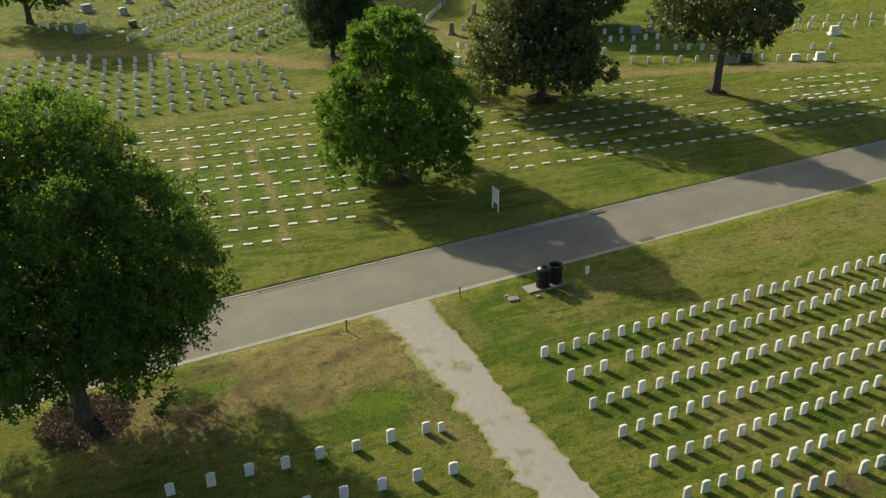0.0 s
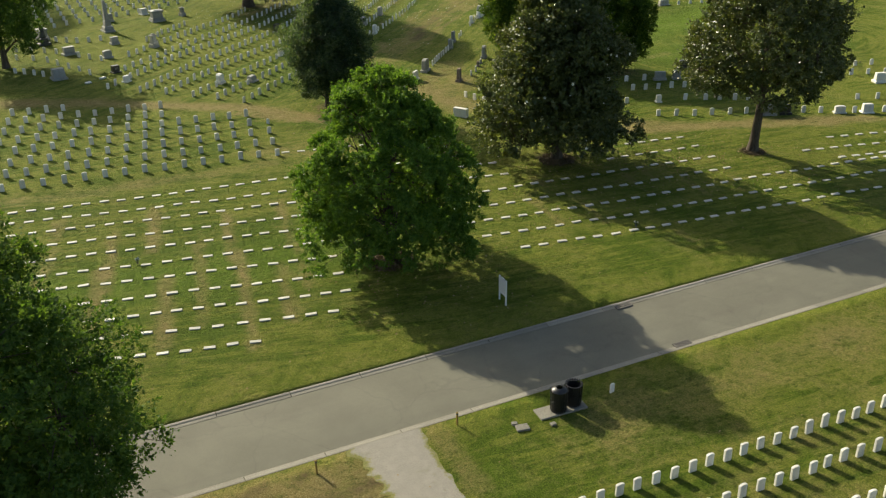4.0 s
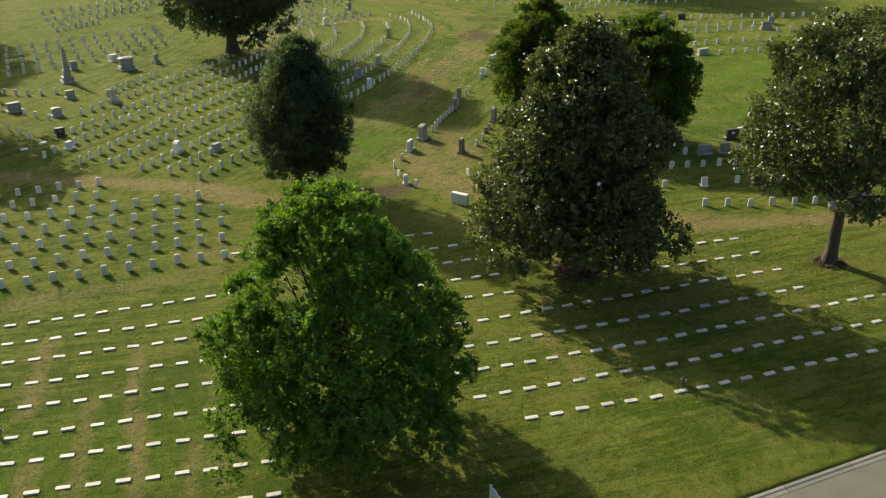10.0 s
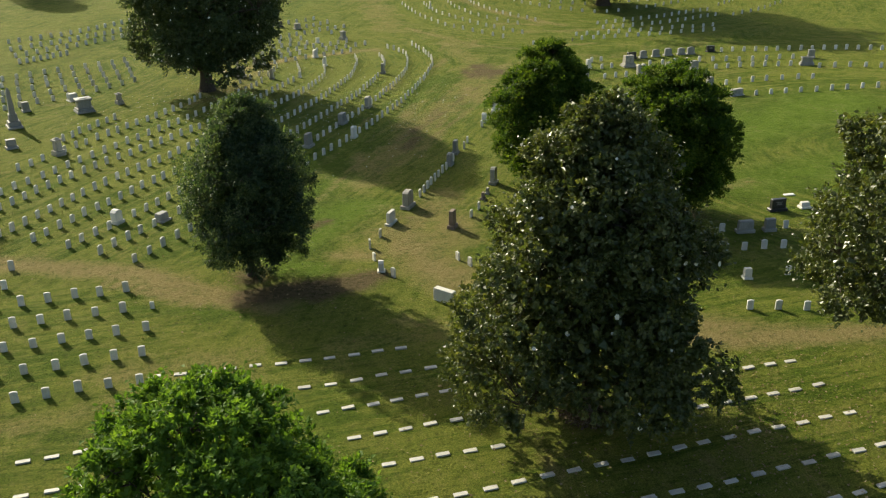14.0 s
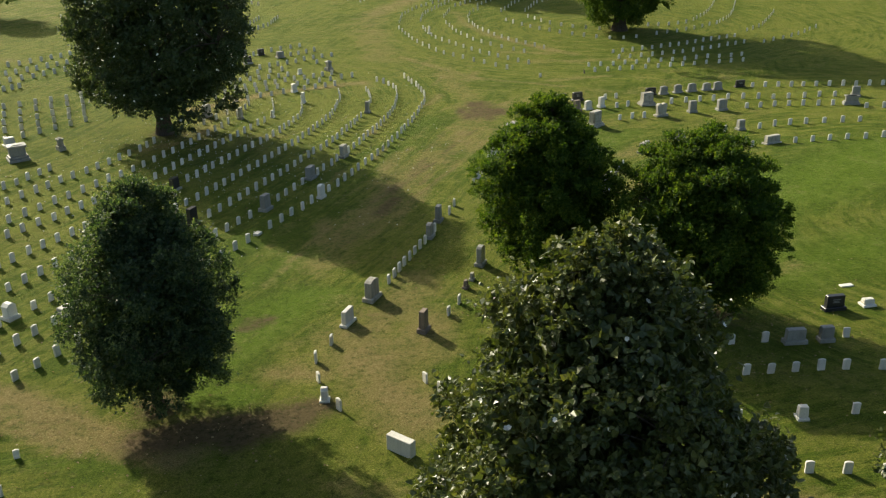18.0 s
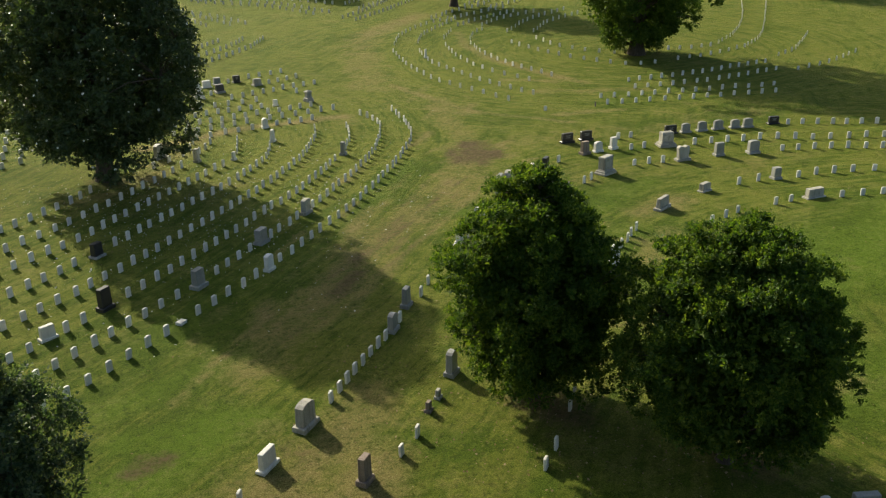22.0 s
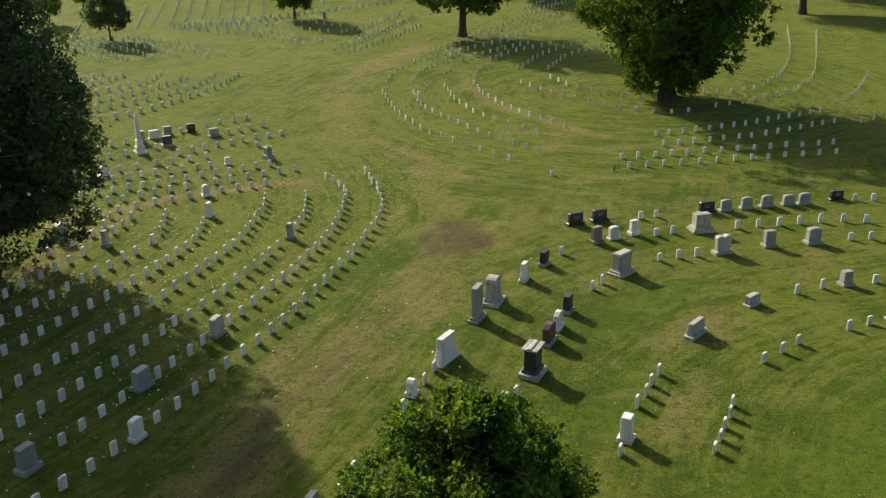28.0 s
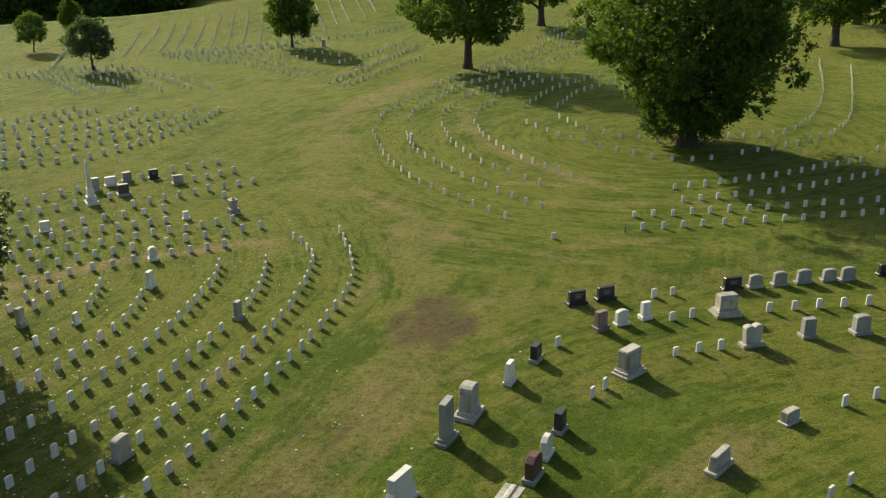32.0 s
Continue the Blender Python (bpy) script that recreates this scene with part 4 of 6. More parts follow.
        md = (a + e) / 2 + np.array([0, 0, 0.12 * np.linalg.norm(e - a)]) + rng.normal(0, 0.05, 3) * np.linalg.norm(e - a)
        q = np.array([(1 - u) ** 2 * a + 2 * u * (1 - u) * md + u * u * e for u in np.linspace(0, 1, 7)])
        r0 = trunk * (1.0 - 0.78 * t0) * rng.uniform(0.40, 0.58)
        v, fc = tube(q, [r0 * (1 - 0.86 * u) for u in np.linspace(0, 1, 7)], 6)
        part("limb", flat(mesh_np("limb", v, fc), BARK, True), None, bole)
        along.append(q[2:])
    # branches to every lobe, and twigs on to some of the sprigs
    along = np.concatenate(along)
    ends = np.concatenate([C, S[rng.choice(m, min(m, 260), replace=False)]])
    vs, fs, base = [], [], 0
    for i, c in enumerate(ends):
        reach = np.linalg.norm(along - c, axis=1) + 0.5 * np.maximum(along[:, 2] - c[2], 0)
        a = along[int(reach.argmin())]
        w = np.linalg.norm(c - a)
        if w < 0.15 or (i >= n and w > 2.5):
            continue
        thick = trunk * (0.085 if i < n else 0.04)
        v, fc = tube([a, (a + c) / 2 + np.array([0, 0, 0.08 * w]), c], [thick + 0.004 * w, thick * 0.7, 0.008], 4)
        vs.append(v)
        fs.append(fc + base)
        base += len(v)
    twigs = part("twig_network", flat(mesh_np("twig_network", np.concatenate(vs), np.concatenate(fs)), BARK, True), None, top)
    tagged(twigs, kind="stuff")
    if flowers:
        j = rng.choice(m, min(flowers, m), replace=False)
        vs, fs = [], []
        for p, ax in zip(S[j] + o[j] * spread * 1.1, o[j]):
            a = np.cross(ax, rng.normal(0, 1, 3))
            a /= np.linalg.norm(a)
            c = np.cross(ax, a)
            g = (0.30 + 0.9 * size) * 0.165 * rng.uniform(0.6, 1.3)
            for q in range(6):
                t = q * math.pi / 3
                e1, e2 = a * math.cos(t) + c * math.sin(t), a * math.cos(t + 0.6) + c * math.sin(t + 0.6)
                e3 = a * math.cos(t - 0.6) + c * math.sin(t - 0.6)
                i = len(vs)
                vs += [p, p + e3 * g * 0.85 + ax * g * 0.35, p + e1 * g * 1.05 + ax * g * 0.6, p + e2 * g * 0.85 + ax * g * 0.35]
                fs.append((i, i + 1, i + 2, i + 3))
        part("blossoms", flat(mesh_np("blossoms", vs, fs), PETAL), None, crown, "creamy white magnolia blossoms")
    return top


build_tree(0.3, 31.2, 12.8, 6.35, 2.1, 0.33, LEAF_SHADE, profile_spread, 11, "broad green shade tree with low drooping branches beside the lane", 175, 1.05, 38, 18, 0.12, 0.22, 26, 0.13, -1.6, (-0.6, 0.2), core=0.08, fill=0.45, stems=4, droop=1.5, relief=0.28, dome=0.4,
           windows=((0.3, -0.7, 1.2, 0.9), (0.35, -2.2, 2.3, 0.85), (0.4, -3.7, 3.3, 0.8), (0.4, -5.1, 4.2, 0.75)))
build_tree(20.25, 46.8, 10.2, 4.5, 1.15, 0.27, LEAF_FRESH, profile_bell, 27, "round green maple in a mulch ring among flat markers", 165, 0.78, 28, 20, 0.14, 0.17, 26, 0.08, -1.9, core=0.04, fill=0.30, relief=0.32, rim=0.7, dome=0.6, droop=0.5,
           windows=((-1.95, -2.9, 7.9, 0.75), (-1.65, -1.4, 7.2, 0.8), (-1.3, 0.2, 6.4, 0.85), (-0.9, 1.8, 5.7, 0.9), (-0.5, 3.2, 5.0, 0.9), (-1.1, -3.1, 0.8, 0.8)), stems=6, shift=(-0.1, -0.4), thin=-0.75)
build_tree(35.6, 55.3, 12.8, 5.9, 1.3, 0.34, LEAF_MAGNOLIA, profile_pyramid, 31, "large glossy magnolia with white blossoms over flat markers", 170, 0.90, 30, 11, 0.19, 0.20, 18, gap=-1.15, lean=(0.7, -0.35), flowers=170, core=0.16, corners=6, fill=0.45, shift=(-0.55, 0.3), relief=0.36, thin=-0.72, flutter=0.50, lump=0.15, windows=((4.2, -2.6, 5.2, 0.9), (3.4, -0.6, 5.0, 0.9), (-0.6, -4.6, 0.9, 0.9)))
build_tree(47.8, 50.5, 13.0, 5.6, 4.2, 0.33, LEAF_MAGNOLIA, profile_spread, 42, "tall magnolia with a bare trunk and glossy leaves", 110, 0.90, 28, 11, 0.19, 0.20, 18, 0.18, -1.0, flowers=45, core=0.10, droop=1.8, corners=6, thin=-0.8, flutter=0.50)
build_tree(26.2, 73.4, 9.7, 3.15, 0.9, 0.20, LEAF_HOLLY, profile_egg, 59, "dense dark blue-green tree in bare soil by the track", 150, 0.55, 28, 15, 0.11, 0.17, 14, 0.17, -1.5, core=0.18, fill=0.5, relief=0.36, thin=-0.9, tall=1.1, up=0.4, shift=(0.15, -0.45), oval=(-72.0, 1.08, 1.02), windows=((1.6, 2.4, 1.6, 1.1), (1.1, 3.4, 2.4, 0.9)))
build_tree(46.2, 77.9, 9.8, 4.05, 0.7, 0.26, LEAF_OAK, profile_egg, 66, "dense rounded dark green tree in the family plot", 125, 0.80, 34, 18, 0.12, 0.16, 12, 0.10, -1.8, core=0.2, fill=0.55, oval=(-72.0, 1.06, 0.93), shift=(-0.02, 0.0), relief=0.36, dome=0.7)
build_tree(50.7, 71.4, 9.25, 4.2, 0.8, 0.27, LEAF_OAK, profile_round, 73, "dense globe-shaped dark green tree beside its twin", 140, 0.82, 34, 18, 0.12, 0.16, 12, 0.09, -1.8, core=0.2, fill=0.55, shift=(-0.05, 0.1), oval=(-72.0, 1.06, 0.90), relief=0.36, dome=0.7)
build_tree(31.1, 114.9, 18.2, 7.05, 2.2, 0.62, LEAF_DARK, profile_round, 86, "old broad magnolia with a thick flared trunk among headstones", 180, 1.15, 32, 11, 0.22, 0.26, 22, 0.10, -1.25, (-0.6, -0.9), flowers=330, core=0.13, droop=1.4, fill=0.5, shift=(0.6, -0.9), oval=(-72.0, 1.06, 0.96), windows=((6.3, 6.3, 5.0, 4.6), (6.3, 6.3, 9.5, 4.6), (5.8, 5.8, 13.5, 3.8)), flutter=0.45)
build_tree(87.3, 137.2, 18.5, 9.0, 0.7, 0.8, LEAF_LIME, profile_skirt, 98, "huge spreading tree with drooping leaves in the oval plot", 150, 1.4, 34, 13, 0.26, 0.32, 20, 0.26, -0.95, core=0.12, droop=0.6, fill=0.45, relief=0.3)
build_tree(80.8, 175.9, 15.0, 7.3, 2.8, 0.55, LEAF_SHADE, profile_spread, 108, "broad dark oak shading a block of headstones", 90, 1.3, 22, 12, 0.30, 0.34, 14, 0.18, -1.0, core=0.10)
build_tree(103.6, 207.7, 15.0, 7.5, 3.0, 0.60, LEAF_SHADE, profile_spread, 119, "broad oak on the far rise", 80, 1.3, 20, 12, 0.32, 0.34, 10, 0.18, -1.0, core=0.10)
build_tree(63.2, 198.2, 9.2, 3.6, 1.4, 0.20, LEAF_OAK, profile_egg, 121, "young round-headed tree on the open far lawn", 60, 0.8, 18, 12, 0.22, 0.22, 6, 0.12, -1.5)
build_tree(38.0, 188.9, 6.4, 3.0, 1.3, 0.14, LEAF_HOLLY, profile_round, 132, "small open-crowned tree among far headstones", 44, 0.75, 16, 12, 0.19, 0.22, 6, 0.17, -1.0)
build_tree(29.8, 206.2, 5.2, 2.2, 1.2, 0.11, LEAF_SHADE, profile_round, 143, "small pale green sapling on the far lawn", 30, 0.6, 14, 12, 0.18, 0.20, 5, 0.17, -0.9)
build_tree(34.3, 214.9, 6.2, 1.9, 1.6, 0.12, LEAF_OAK, profile_oval, 154, "small upright tree on the far lawn", 34, 0.55, 14, 12, 0.18, 0.20, 5, 0.15, -1.2)
build_tree(4.4, 98.5, 12.0, 4.7, 1.6, 0.30, LEAF_SHADE, profile_round, 165, "dark round tree over old family stones", 90, 1.0, 22, 14, 0.18, 0.24, 9, 0.16, -1.1)
build_tree(16.6, 177.5, 9.0, 4.1, 1.8, 0.2, LEAF_SHADE, profile_round, 176, "round tree alone on the far lawn", 50, 0.95, 18, 12, 0.24, 0.26, 6, 0.16, -1.1)
build_tree(133.0, 176.0, 17.0, 8.4, 2.6, 0.6, LEAF_OAK, profile_spread, 187, "broad shade tree at the edge of the far plots", 80, 1.5, 20, 12, 0.34, 0.38, 9, 0.18, -1.0)
build_tree(150.0, 192.0, 17.0, 8.8, 2.4, 0.6, LEAF_OAK, profile_spread, 198, "broad dark shade tree at the edge of the far plots", 80, 1.5, 20, 12, 0.34, 0.38, 9, 0.18, -1.0)
build_tree(0.0, 138.0, 15.0, 7.0, 2.0, 0.45, LEAF_OAK, profile_round, 209, "broad tree at the edge of the old plot", 80, 1.3, 20, 12, 0.30, 0.34, 8, 0.17, -1.0)


def build_woods():
    """The wood behind the far lawn: a few kinds of tree, copied along its edge."""
    rng = np.random.default_rng(77)
    edge = lambda x: 262.0 + min(0.2 * max(x - 30, 0), 10)
    kinds = [build_tree(xx, edge(xx) + 5, hh, rr, 0.8, 0.4, lf, pf, 300 + k, "tall dark tree at the edge of the far wood", 44, 1.8, 12, 6, 0.75, 0.6, 6, 0.18, -1.1)
             for k, (xx, hh, rr, lf, pf) in enumerate(((18, 17, 7.0, LEAF_SHADE, profile_round), (27, 20, 6.5, LEAF_OAK, profile_oval), (36, 15, 6.8, LEAF_SHADE, profile_round)))]
    for o in kinds:
        tagged(o, group="trees of the far wood")
    for k in range(46):
        x = -60 + k * 4.4 + rng.uniform(-1.6, 1.6)
        y = edge(x) + 4 + rng.uniform(0, 3) + (k % 3) * 7
        c = copy_thing(kinds[k % 3], pose(x, y, gz(x, y) - 0.1, 0, 0, rng.uniform(0, 360)))
        c.scale = Vector((1, 1, 1)) * rng.uniform(0.8, 1.2)


build_woods()
build_litter()
build_petals()
build_mulch(20.2, 46.7, 1.25, "tan wood-chip mulch ring round the maple", 2200)
build_mulch(0.3, 31.2, 1.7, "dark wood-chip mulch ring round the shade tree", 3600)
build_mulch(35.6, 55.2, 1.2, "dry leaf mulch round the magnolia's foot", 1800)
build_mulch(47.8, 50.4, 0.8, "dry leaf mulch round the tall magnolia's foot", 900)
# ---- headstones ----
def headstone_mesh(w, t, h, rise, name="headstone"):
    """An upright marble slab with a gently curved top."""
    prof = [(-w / 2, -0.12), (w / 2, -0.12), (w / 2, h - rise)]
    prof += [(w / 2 - w * k / 5, h - rise + rise * (1 - (2 * k / 5 - 1) ** 2)) for k in range(1, 5)]
    prof.append((-w / 2, h - rise))
    b = slab(prof, t, 0.012)
    me = bpy.data.meshes.new(name)
    b.to_mesh(me)
    b.free()
    me.materials.append(MARBLE)
    return me


STONES = [headstone_mesh(0.305, 0.105, 0.53, 0.04), headstone_mesh(0.30, 0.10, 0.50, 0.03), headstone_mesh(0.315, 0.11, 0.57, 0.045)]
RNG = np.random.default_rng(9)


def stature(y):
    """The stones of the farther, older plots stand lower."""
    return 1.0 - 0.04 * float(smooth((y - 76) / 50))


def gather(places, name, label, small=1.0):
    """Far headstones, past counting, joined."""
    src = STONES[0]
    v0 = np.zeros(len(src.vertices) * 3, np.float32)
    src.vertices.foreach_get("co", v0)
    v0 = v0.reshape(-1, 3) * small
    polys = [tuple(p.vertices) for p in src.polygons]
    vs, fs = [], []
    for i, (x, y, a) in enumerate(places):
        c, s = math.cos(radians(a)), math.sin(radians(a))
        r = np.array([[c, -s, 0], [s, c, 0], [0, 0, 1]])
        x, y = x + RNG.normal(0, 0.03), y + RNG.normal(0, 0.03)
        vs.append(v0 * np.array([1, 1, RNG.uniform(0.9, 1.1)]) * np.array([0.5 + 0.5 * stature(y)] * 2 + [stature(y)]) @ r.T + np.array([x, y, gz(x, y)]))
        fs += [tuple(k + i * len(v0) for k in p) for p in polys]
    me = bpy.data.meshes.new(name)
    me.from_pydata(np.vstack(vs).tolist(), [], fs)
    me.materials.append(MARBLE)
    tagged(new(name, me), label, "headstones", "", "stuff")


def stand(places, group, label="upright white marble headstone with a curved top on mown grass", mesh=None, tilt=1.6, most=400):
    """One headstone object at each place; past the budget the farthest are joined."""
    if len(places) > most:
        places = sorted(places, key=lambda p: p[1] + 0.25 * abs(p[0] - 25 - 0.35 * p[1]))
        gather(places[most:], "headstones", "white marble headstones in rows: " + group)
        places = places[:most]
    for x, y, a in places:
        x, y = x + RNG.normal(0, 0.025), y + RNG.normal(0, 0.025)
        me = mesh or STONES[int(RNG.choice([0, 0, 1, 2]))]
        ob = new("headstone", me)
        ob.matrix_basis = pose(x, y, gz(x, y) - RNG.uniform(0, 0.04), RNG.normal(0, tilt), RNG.normal(0, tilt * 0.6), a + RNG.normal(0, 2.2))
        ob.scale = Vector((0.5 + 0.5 * stature(y), 1, stature(y)))
        tagged(ob, label, "headstone", group)


# the plot south of the lane, east of the drive
south = []
for k, (y0, x0, n) in enumerate(((26.75, 17.95, 34), (24.86, 20.85, 29), (23.0, 17.72, 32), (21.14, 17.74, 31), (19.32, 17.72, 30), (17.5, 17.62, 28))):
    south += row(n, x0, y0, x0 + 0.755 * (n - 1), y0 - 0.035 * 0.755 * (n - 1))
south += row(3, 17.92, 24.84, 19.46, 24.80) + row(4, 20.2, 15.98, 22.4, 15.85) + row(20, 23.83, 15.75, 38.2, 15.3)
south.sort(key=lambda p: p[0])
gather(south[105:], "headstones", "white marble headstones in straight rows south of the lane")
stand(south[:105], "headstones in the plot south of the lane")
# the plot west of the drive, wider apart
west = row(8, 2.4, 25.55, 6.3, 25.15, 11.38, 24.6) + row(9, 1.1, 23.35, 6.3, 22.9, 11.32, 22.2)
stand(west, "headstones beside the gravel drive")
# the block between the flat markers and the track
block_n = []
for k in range(20):
    x0, y0 = 19.6 - 1.215 * k, 64.78 + 0.125 * k
    count = 3 if k == 0 else 5 if k < 6 else 7 if k < 12 else 8
    for j in range(count):
        block_n.append((x0 + 0.385 * j, y0 + 2.30 * j, -6.0))
stand(block_n, "headstones in the block behind the flat markers", most=45)
# long rows that run diagonally and curl round at their upper ends
curl = []
curl += row(52, 20.7, 77.7, 25, 81.6, 29.4, 85.8, 35.2, 91.3, 41.6, 98.0, 47.5, 105.4, 51.8, 112.0, 54.1, 116.4, 55.0, 120.4, 55.3, 125.1)
curl += row(54, 19.1, 79.6, 23.5, 83.5, 29.1, 88.6, 37.0, 96.4, 44.2, 104.9, 49.7, 112.9, 52.4, 119.2, 52.9, 122.4, 52.3, 124.9)
curl += row(51, 17.5, 81.2, 22.2, 85.4, 28.9, 91.5, 35.9, 98.8, 43.0, 107.0, 46.9, 112.7, 49.4, 117.8, 50.2, 121.6)
curl += row(49, 15.7, 83.1, 22.3, 89.6, 28.5, 94.9, 34.0, 100.6, 40.3, 107.8, 44.6, 114.0, 46.8, 118.9, 47.6, 121.8)
curl += row(46, 13.9, 84.6, 20.0, 91.2, 28.1, 98.5, 34.2, 105.0, 39.0, 110.3, 42.4, 115.5, 43.7, 120.5)
far_curl = row(43, 11.7, 86.8, 14.4, 89.8, 18.9, 94.5, 28.2, 102.3, 32.2, 106.7, 37.0, 112.2, 40.1, 116.2, 41.1, 120.8)
far_curl += row(34, 13.0, 91.6, 20.0, 98.2, 27.7, 105.3, 33.0, 111.3, 36.2, 115.4, 39.0, 120.8)
far_curl += row(20, 15.0, 97.3, 20.0, 102.2, 27.7, 109.3, 30.0, 112.2) + row(5, 34.4, 116.2, 37.0, 119.0, 37.8, 121.5)
far_curl += row(8, 17.5, 102.6, 20.3, 106.0, 22.4, 108.1)
CLEAR = []        # places where a monument stands in a row


def keep(places, gap=0.75):
    return [p for p in places if all((p[0] - c[0]) ** 2 + (p[1] - c[1]) ** 2 > (gap * c[2]) ** 2 for c in CLEAR)]


# the plots on the right, round the family monuments
family = row(8, 38.5, 80.5, 39.6, 81.8, 40.8, 83.3, 42.1, 84.8)
family += row(2, 45.1, 88.5, 46.0, 89.8) + row(4, 48.8, 93.2, 49.7, 94.2, 50.4, 95.2, 51.0, 95.9) + [(43.3, 86.3, 50), (34.0, 75.4, 60), (33.0, 74.1, 70), (32.6, 72.5, 90), (32.8, 70.0, 110), (53.5, 92.8, 45)]
family += row(3, 36.8, 70.7, 37.0, 69.8, 37.3, 68.7) + row(2, 40.0, 75.9, 40.9, 76.9) + row(2, 47.1, 76.4, 47.8, 77.3) + row(2, 44.5, 73.3, 45.4, 74.3)
family += row(4, 57.8, 90.4, 58.5, 91.1, 59.3, 91.9, 60.0, 92.6) + row(5, 58.8, 86.6, 60.0, 87.8, 61.5, 89.3) + row(3, 65.1, 92.3, 66.5, 92.8, 67.9, 93.4) + row(2, 71.2, 94.0, 72.6, 94.2)
family += [(55.5, 87.7, 45), (62.1, 106.6, 20), (61.5, 101.7, 35), (62.4, 102.3, 35), (69.4, 110.6, 0), (70.5, 110.6, 0), (68.9, 107.8, 0), (70.1, 107.9, 0)]
family += row(3, 67.1, 104.3, 68.3, 104.5, 69.6, 104.5) + row(12, 74.4, 107.5, 80.4, 106.3, 83.0, 105.0, 88.5, 102.6) + row(16, 84.3, 108.7, 88.0, 107.0, 93.3, 104.3, 100.0, 100.5) + row(7, 79.6, 103.6, 82.6, 102.6, 86.4, 100.6)
family += row(2, 71.8, 98.4, 73.5, 98.6) + row(7, 76.7, 98.3, 80.1, 97.8, 84.6, 95.6) + row(10, 76.2, 93.5, 79.6, 92.6, 82.6, 91.3, 88.0, 89.3) + row(6, 88.0, 98.4, 91.0, 96.6, 94.0, 94.4)
family += row(4, 47.7, 69.1, 49.4, 68.7, 52.0, 67.9) + row(5, 49.4, 65.9, 51.5, 65.3, 53.6, 64.6) + [(55.7, 66.8, -18), (47.0, 63.3, -20), (51.4, 61.8, -22)]
family += row(4, 52.8, 61.1, 54.2, 60.3, 55.7, 59.5) + row(6, 47.1, 59.5, 49.9, 58.3, 53.2, 57.0) + [(57.0, 55.2, -24), (58.1, 54.6, -24), (60.3, 53.4, -24), (62.3, 52.5, -24)]
family += row(2, 63.1, 55.7, 64.5, 55.1) + row(8, 65.1, 61.5, 69.0, 60.6, 75.2, 58.4) + row(8, 67.9, 63.6, 71.3, 62.7, 77.5, 60.3) + row(5, 55.0, 64.0, 58.0, 62.4, 61.0, 61.2)
# beyond the grass walk
oval = row(16, 62.7, 147.9, 62.2, 143.3, 62.2, 138.2, 62.9, 133.7, 64.3, 129.5, 66.2, 124.6) + row(14, 64.0, 151.6, 66.4, 156.6, 71.0, 162.1, 77.2, 166.5)
oval += row(16, 65.5, 147.0, 64.9, 142.0, 65.5, 137.7, 66.9, 132.0, 69.2, 125.7) + row(11, 66.9, 151.6, 69.1, 156.0, 74.6, 162.5)
oval += row(12, 69.2, 148.7, 68.5, 143.0, 68.9, 136.9, 71.2, 130.7) + row(4, 70.6, 152.7, 71.9, 155.0, 73.0, 156.8)
oval += row(13, 72.4, 148.8, 71.7, 143.5, 72.5, 136.8, 74.1, 131.6) + row(5, 73.4, 151.4, 75.0, 154.3, 76.9, 156.3)
oval += row(13, 76.9, 147.4, 77.9, 143.0, 80.0, 137.9, 83.5, 133.4, 86.7, 132.4) + row(9, 80.7, 148.6, 81.1, 144.0, 83.6, 139.9, 86.6, 137.5)
oval += row(5, 91.8, 137.8, 94.9, 137.4, 97.3, 137.6) + row(26, 99.0, 138.6, 103.9, 142.4, 111.1, 150.3, 122.9, 166.1) + row(8, 90.0, 133.2, 94.5, 133.8, 100.6, 135.8) + row(26, 101.5, 136.4, 106.1, 140.2, 114.0, 149.4, 123.7, 161.5)
oval += row(13, 73.8, 119.9, 80.8, 119.0, 90.2, 117.6) + row(14, 74.4, 122.2, 82.6, 121.1, 91.8, 119.8) + row(14, 79.2, 124.1, 87.1, 123.8, 96.4, 125.2) + row(15, 80.1, 126.8, 87.6, 127.0, 97.6, 128.5)
oval += row(10, 101.2, 130.8, 105.3, 133.0, 112.0, 139.0) + row(8, 98.5, 124.5, 104.0, 126.0, 110.0, 129.0) + [(67.8, 120.2, 0)]
mid_block = row(5, 34.6, 136.6, 36.6, 137.6, 39.0, 138.8) + row(6, 43.4, 140.7, 46.1, 142.0, 49.1, 142.9) + row(5, 34.5, 134.0, 36.4, 134.6, 38.9, 135.6) + [(41.2, 136.6, 12)] + row(4, 47.1, 139.0, 50.1, 140.3)
mid_block += row(9, 42.8, 134.3, 46.1, 135.6, 49.2, 136.8, 51.2, 137.2) + row(2, 35.3, 131.0, 36.3, 131.1) + row(6, 38.4, 131.7, 40.5, 132.0, 43.2, 132.5, 44.7, 132.8) + [(48.9, 134.6, 12)] + row(10, 36.1, 128.6, 38.5, 129.5, 41.8, 130.0, 44.8, 130.5)
mid_block += row(14, 35.9, 126.4, 39.0, 127.1, 43.2, 128.0, 49.0, 129.2) + row(8, 35.6, 124.0, 38.5, 124.9, 42.7, 125.9) + row(6, 44.7, 126.4, 47.2, 126.9, 50.6, 127.5) + row(6, 37.1, 122.4, 39.3, 123.0, 42.8, 123.9) + row(4, 45.0, 124.4, 48.1, 124.9)
far = row(20, 33.2, 146.9, 39.2, 147.4, 44.2, 151.9, 48.3, 156.5, 50.6, 161.1) + row(18, 31.6, 149.6, 37.0, 150.6, 42.7, 154.0, 46.4, 158.2, 48.3, 161.6) + row(16, 31.2, 152.6, 36.1, 153.6, 41.0, 156.5, 45.4, 161.6)
